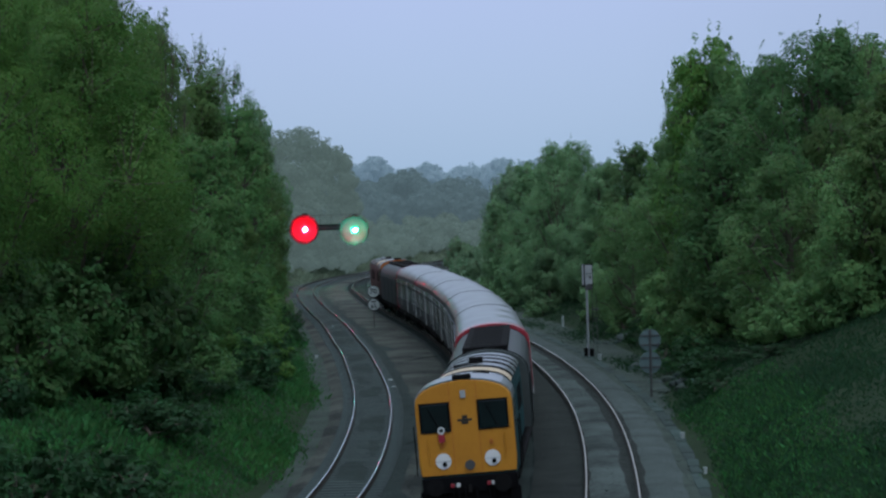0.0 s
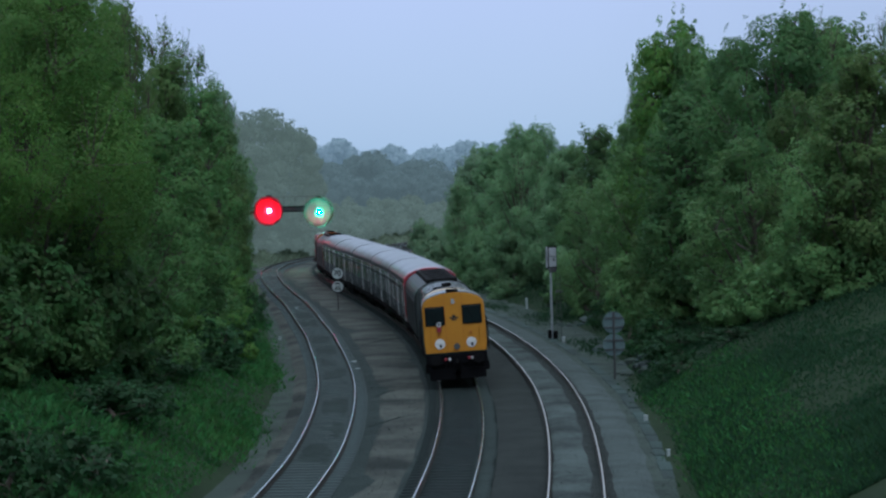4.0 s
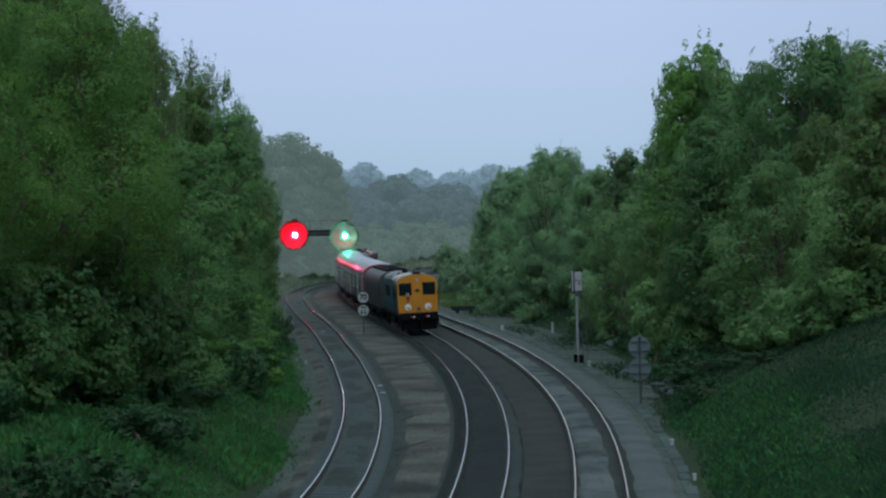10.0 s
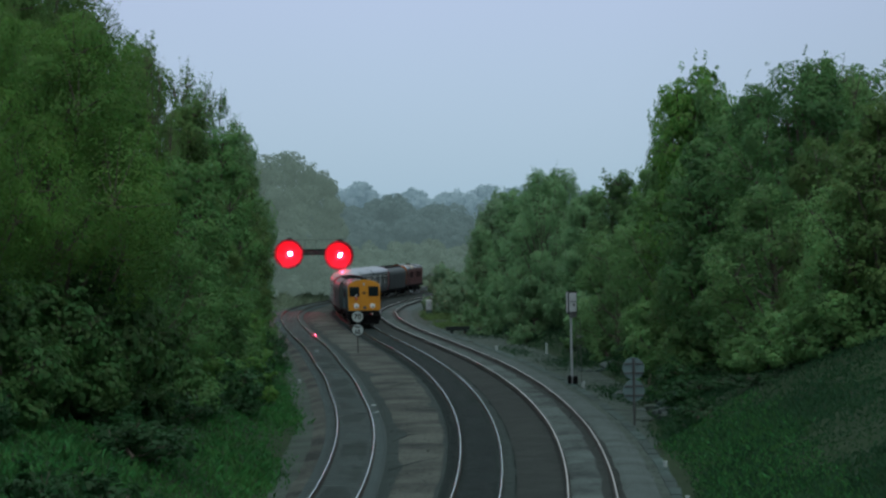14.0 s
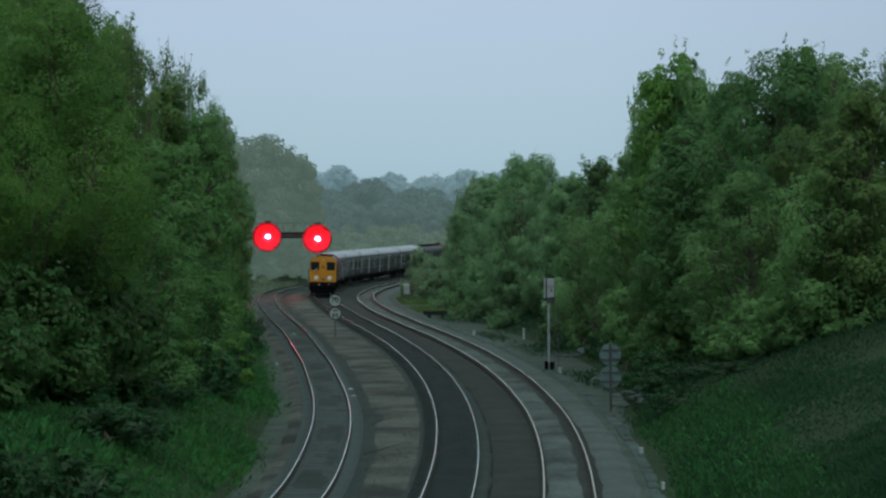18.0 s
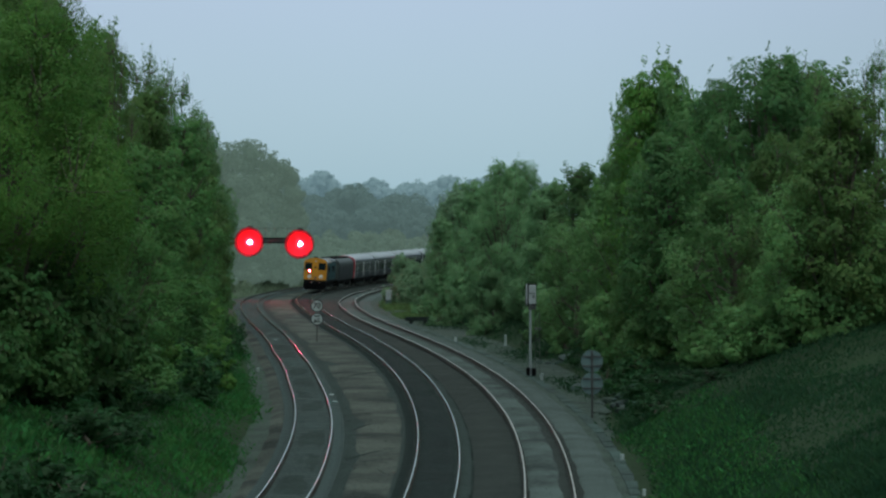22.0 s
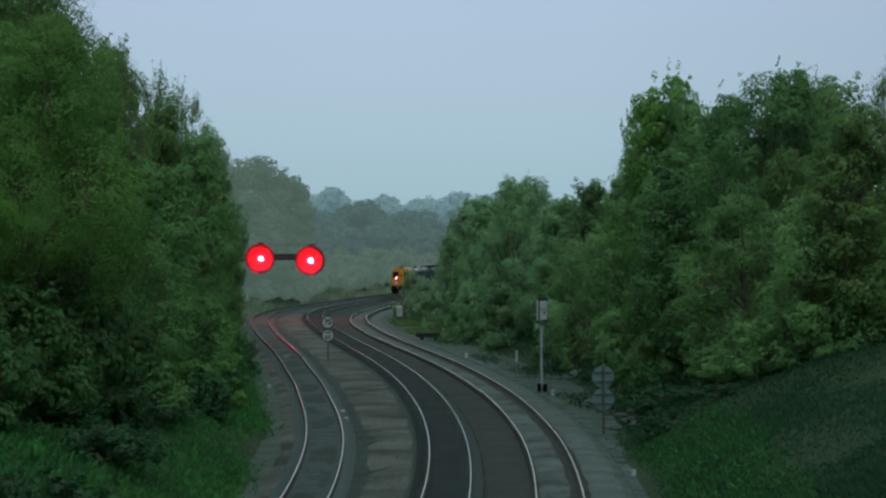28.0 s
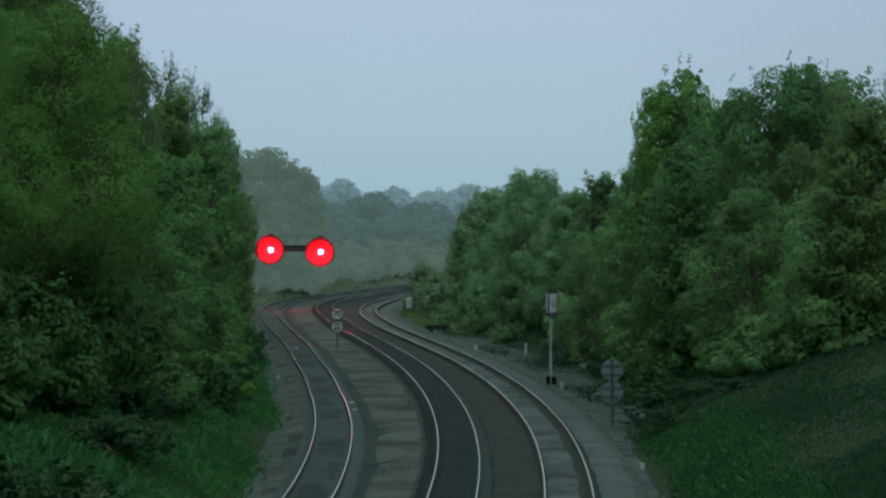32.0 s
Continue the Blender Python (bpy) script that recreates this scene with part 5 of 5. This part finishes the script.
            if k in (1, 2, 5, 6, 7):
                part("louvre", box(side * 1.1, 2.55 + k * 1.12, 2.1, side * 1.12, 3.25 + k * 1.12, 2.8), BLACK, d)
    for side in (-1, 1):
        part("side_window", box(side * 1.26, 0.55, 2.4, side * 1.29, 1.35, 3.05, 0.005), GLASS, e)
        part("handrail", rod((side * 1.36, 0.3, 1.3), (side * 1.36, 0.3, 2.6), 0.018, sides=8), GRIME, e)
        part("handrail", rod((side * 1.36, 1.7, 1.3), (side * 1.36, 1.7, 2.6), 0.018, sides=8), GRIME, e)
        part("footplate", box(side * 1.05, 1.9, 1.12, side * 1.3, 12.9, 1.22), GRIME, e)
    part("underframe", box(-1.2, 0.2, 0.95, 1.2, 12.9, 1.22), GRIME, e)
    part("fuel_tank", box(-1.1, 5.4, 0.45, 1.1, 7.6, 0.98, 0.05), GRIME, e)
    part("exhaust", box(-0.2, 7.9, 3.5, 0.2, 8.3, 3.78, 0.03), GRIME, e)
    bogie(2.9, 1.9, 0.52, e)
    bogie(10.1, 1.9, 0.52, e)
    return e


def frame_bars(x0, x1, z0, z1, y, w):
    bm = bmesh.new()
    for a in ((x0, z0, x1, z0 + w), (x0, z1 - w, x1, z1), (x0, z0 + w, x0 + w, z1 - w), (x1 - w, z0 + w, x1, z1 - w)):
        box(a[0], y, a[1], a[2], y + 0.04, a[3], bm=bm)
    return bm


CAR = 15.55


def carriage(name, label, end):
    """A tube carriage; end: -1 with its cab at the rear, 1 with its cab ahead, 0 with none."""
    c = thing(name, label, "carriage", "carriages of the train")
    long = CAR - 0.45
    a, b = 0.2, 0.2 + long
    section = arch(2.72, 1.0, 2.95, 3.70, 14, 0.08)
    part("body", hull(section, [(a, 1, 1, 1.0), (b, 1, 1, 1.0)]), SIDE, c, "grey painted bodyside")
    roof = [(1.345 * math.cos(t), 2.985 + 0.745 * math.sin(t) ** 0.8) for t in [math.pi * k / 16 for k in range(17)]] + [(-1.2, 3.1), (1.2, 3.1)]
    stations = [(y, 1, 1 + 0.11 * max(0.0, math.cos((y - a - long / 6) * 6 * math.pi / long)) ** 2, 3.0) for y in np.linspace(a + 0.02, b - 0.02, 49)]
    top = part("roof", hull(roof, stations), ROOF_GREY, c, "pale grey arched roof with shallow swells")
    top.data.polygons.foreach_set("use_smooth", [len(p.vertices) == 4 for p in top.data.polygons])
    for side in (-1, 1):
        part("cantrail", box(side * 1.352, a + 0.05, 2.72, side * 1.375, b - 0.05, 2.98, 0.008), CANTRAIL, c, "pale grey cantrail")
        for y in (a + 0.02, (a + b) / 2 - 1.35):
            part("end_pillar", box(side * 1.355, y, 1.02, side * 1.392, y + 0.16, 2.95, 0.008), PILLAR, c, "white corner panel")
        for k in range(3):
            y = a + long * (0.19 + 0.31 * k)
            part("door_pillar", box(side * 1.352, y - 0.93, 1.3, side * 1.381, y - 0.83, 2.9, 0.006), PILLAR, c, "white door pillar")
            for half in (-1, 1):
                d = part("door", box(side * 1.352, y + half * 0.42 - 0.40, 1.05, side * 1.378, y + half * 0.42 + 0.40, 2.70, 0.01), DOOR, c, "dark sliding door")
                part("door_window", box(side * 1.37, y + half * 0.42 - 0.24, 1.75, side * 1.386, y + half * 0.42 + 0.24, 2.55), GLASS, d)
        for k in range(4):
            y = a + long * (0.035 + 0.31 * k)
            wide = long * 0.085 if k in (0, 3) else long * 0.15
            start = (y + 0.35) if k == 0 else (a + long * (0.19 + 0.31 * (k - 1)) + 1.0)
            w = part("window", box(side * 1.352, start, 1.75, side * 1.37, min(start + wide * 1.15, b - 0.4), 2.6), GLASS, c, "dark window")
        part("skirt", box(side * 1.15, a + 0.1, 0.72, side * 1.25, b - 0.1, 1.02, 0.01), GRIME, c)
    part("underframe", box(-1.1, a + 0.3, 0.75, 1.1, b - 0.3, 1.0), GRIME, c)
    for k in range(3):
        part("equipment_case", box(-1.0, a + 4.4 + k * 1.9, 0.35, 1.0, a + 5.9 + k * 1.9, 0.76, 0.03), GRIME, c)
    bogie(a + 2.3, 1.55, 0.42, c)
    bogie(b - 2.3, 1.55, 0.42, c)
    if end:
        y, s = (a, -1) if end < 0 else (b, 1)
        part("cab_rim", hull(section, [(y - s * 0.3, 1.018, 1.012, 1.0), (y, 1.018, 1.012, 1.0), (y + s * 0.14, 1.0, 1.0, 1.0)]), RED, c, "red painted cab edge")
        mask = [(x * 0.84, 1.12 + (z - 1.0) * 0.905) for x, z in section]
        m = part("cab_mask", hull(mask, [(y + s * 0.2, 1, 1, 1.0), (y + s * 0.29, 0.96, 0.98, 1.0)]), CAB_BROWN, c, "brown-grey cab front")
        part("windscreen", box(-0.78, y + s * 0.28, 2.0, 0.78, y + s * 0.31, 3.05, 0.02), GLASS, m, "dark windscreen")
        part("coupler", box(-0.15, y + s * 0.2, 0.75, 0.15, y + s * 0.75, 1.0, 0.03), GRIME, c)
    for y in ((b,) if end <= 0 else ()):
        part("gangway", box(-0.7, y - 0.02, 1.05, 0.7, y + 0.46, 3.1, 0.04), BLACK, c, "black gangway bellows")
    return c


def barrier(name, label):
    """An arch-roofed barrier van that couples the tube train to a locomotive."""
    c = thing(name, label, "barrier van", "barrier vans")
    long = 13.4
    section = arch(2.66, 1.05, 2.75, 3.62, 16, 0.04)
    part("body", hull(section, [(0.25, 0.97, 0.985, 1.05), (0.4, 1, 1, 1.05), (long - 0.1, 1, 1, 1.05), (long, 0.97, 0.985, 1.05)]), CAB_BROWN, c, "brown-grey arched body")
    for y in (0.36, long - 0.16):
        part("hoop", hull(section, [(y, 1.008, 1.006, 1.05), (y + 0.1, 1.008, 1.006, 1.05)]), BLACK, c, "dark end hoop")
    part("roof_walkway", box(-0.72, 0.8, 3.44, 0.72, long - 0.4, 3.68, 0.03), GRIME, c, "dark flat roof walkway")
    for k in range(9):
        part("walkway_batten", box(-0.5, 1.2 + 1.35 * k, 3.68, 0.5, 1.32 + 1.35 * k, 3.70), GRIME, c)
    for side in (-1, 1):
        for k in range(4):
            part("side_door", box(side * 1.325, 0.9 + k * 3.05, 1.15, side * 1.35, 3.6 + k * 3.05, 2.7, 0.01), DOOR, c, "dark side door")
        part("sill", box(side * 1.1, 0.3, 0.8, side * 1.25, long - 0.1, 1.06), GRIME, c)
    part("underframe", box(-1.1, 0.3, 0.8, 1.1, long - 0.1, 1.06), GRIME, c)
    for x in (-0.87, 0.87):
        part("buffer", rod((x, -0.2, 1.05), (x, 0.3, 1.05), 0.18, 0.12, 16), GRIME, c)
    bogie(2.4, 1.4, 0.46, c)
    bogie(long - 2.4, 1.4, 0.46, c)
    return c


REAR = locomotive("locomotive", "dark teal diesel locomotive with a yellow cab end", TEAL, YELLOW, "locomotives")
AHEAD = locomotive("locomotive", "maroon diesel locomotive with dull orange ends", MAROON, ORANGE, "locomotives")
VANS = [barrier("barrier_van", "brown-grey arched barrier van behind the locomotive")]
VANS.append(copy_thing(VANS[0], Matrix.Identity(4)))
LAMP = part("tail_lamp", box(-0.71, -0.10, 2.16, -0.55, -0.06, 2.36, 0.01), BLACK, REAR, "tail lamp hung on a bracket")
part("lamp_case", frame_bars(-0.71, -0.55, 2.16, 2.36, -0.14, 0.025), BLACK, LAMP, "black lamp case")
part("lamp_handle", ring(-0.63, -0.12, 2.46, 0.055, 0.095, 0.03, 18), WHITE, LAMP, "white carrying handle")
part("lens", box(-0.69, -0.115, 2.18, -0.57, -0.102, 2.34), TAIL_LIGHT, LAMP, "bright red lens")
SHUTTER = part("shutter", box(-0.71, -0.158, 2.16, -0.55, -0.142, 2.36, 0.004), RED, REAR, "red shutter added so the tail lamp flashes")
MIDDLE = carriage("carriage", "grey tube train carriage with a pale roof", 0)
CARS = [carriage("carriage", "rear tube train carriage with a red-edged cab", -1), MIDDLE] + [copy_thing(MIDDLE, Matrix.Identity(4)) for _ in range(2)] + [carriage("carriage", "front tube train carriage with a red-edged cab", 1)]


# ---- what moves ----
# seconds, metres of the rear cab front along the middle track
RUN_T = np.array([0, 3, 7, 12, 17, 22, 27, 32.0])
RUN_S = np.array([17.3, 45.9, 85.3, 135.2, 187.0, 238.4, 289.0, 339.8])


def along_line(s):
    y = np.interp(s, LINE_S, LINE_Y)
    if s > LINE_S[-1]:
        d = s - LINE_S[-1]
        return LINE_X[-1] + d * math.sin(LINE_T[-1]), LINE_Y[-1] + d * math.cos(LINE_T[-1])
    return float(line_x(y)), float(y)


def riding(s, long):
    """The pose of a vehicle whose rear face is s metres along, on its two bogies."""
    (x0, y0), (x1, y1) = along_line(s + 0.18 * long), along_line(s + 0.82 * long)
    way = Vector((x1 - x0, y1 - y0, float(rail_z(y1) - rail_z(y0)))).normalized()
    foot = Vector((x0, y0, float(rail_z(y0)) + 0.06)) - way * 0.18 * long
    return pose(*foot, 0, 0, -math.degrees(math.atan2(way.x, way.y))) @ pose(0, 0, 0, math.degrees(math.asin(way.z)), cant((y0 + y1) / 2), 0)


def cant(y):
    """Degrees by which the canted track leans a vehicle to the inside of the curve, its left being negative."""
    return float(np.interp(y, [60, 100, 140, 190, 230, 260, 300, 600], [-3.6, -3.4, -2.6, -1.0, 0.5, 2.0, 3.0, 3.0]))


def motions():
    train = [(REAR, 0.0, 13.0)]
    train += [(VANS[0], 14.0, 13.4), (VANS[1], 28.0 + 5 * CAR + 0.5, 13.4), (AHEAD, 28.0 + 5 * CAR + 14.5, 13.0)]
    train += [(c, 28.0 + k * CAR, CAR) for k, c in enumerate(CARS)]
    times = sorted({*range(33), 3.5, 5.5, 14.5, 16.5, 25.5, 27.5})
    for vehicle, behind, long in train:
        walk(vehicle, [(t, riding(float(spline(RUN_T, RUN_S, t)) + behind, long)) for t in times])
    # the added carrier turns the right-hand signal to red behind the train
    walk(CARRIER, [(0, pose(0, 0, 0)), (10.2, pose(0, 0, 0)), (10.4, pose(0, 0, -0.7)), (32, pose(0, 0, -0.7))])
    # an added shutter uncovers the tail lamp's lens once a second
    rows = [(0, 0.0)]
    for k in range(19, 32):
        rows += [(k - 0.2, 0.0), (k - 0.1, -0.3), (k + 0.1, -0.3), (k + 0.2, 0.0)]
    walk(SHUTTER, [(t, pose(0, 0, z)) for t, z in rows + [(32, 0.0)]])


motions()
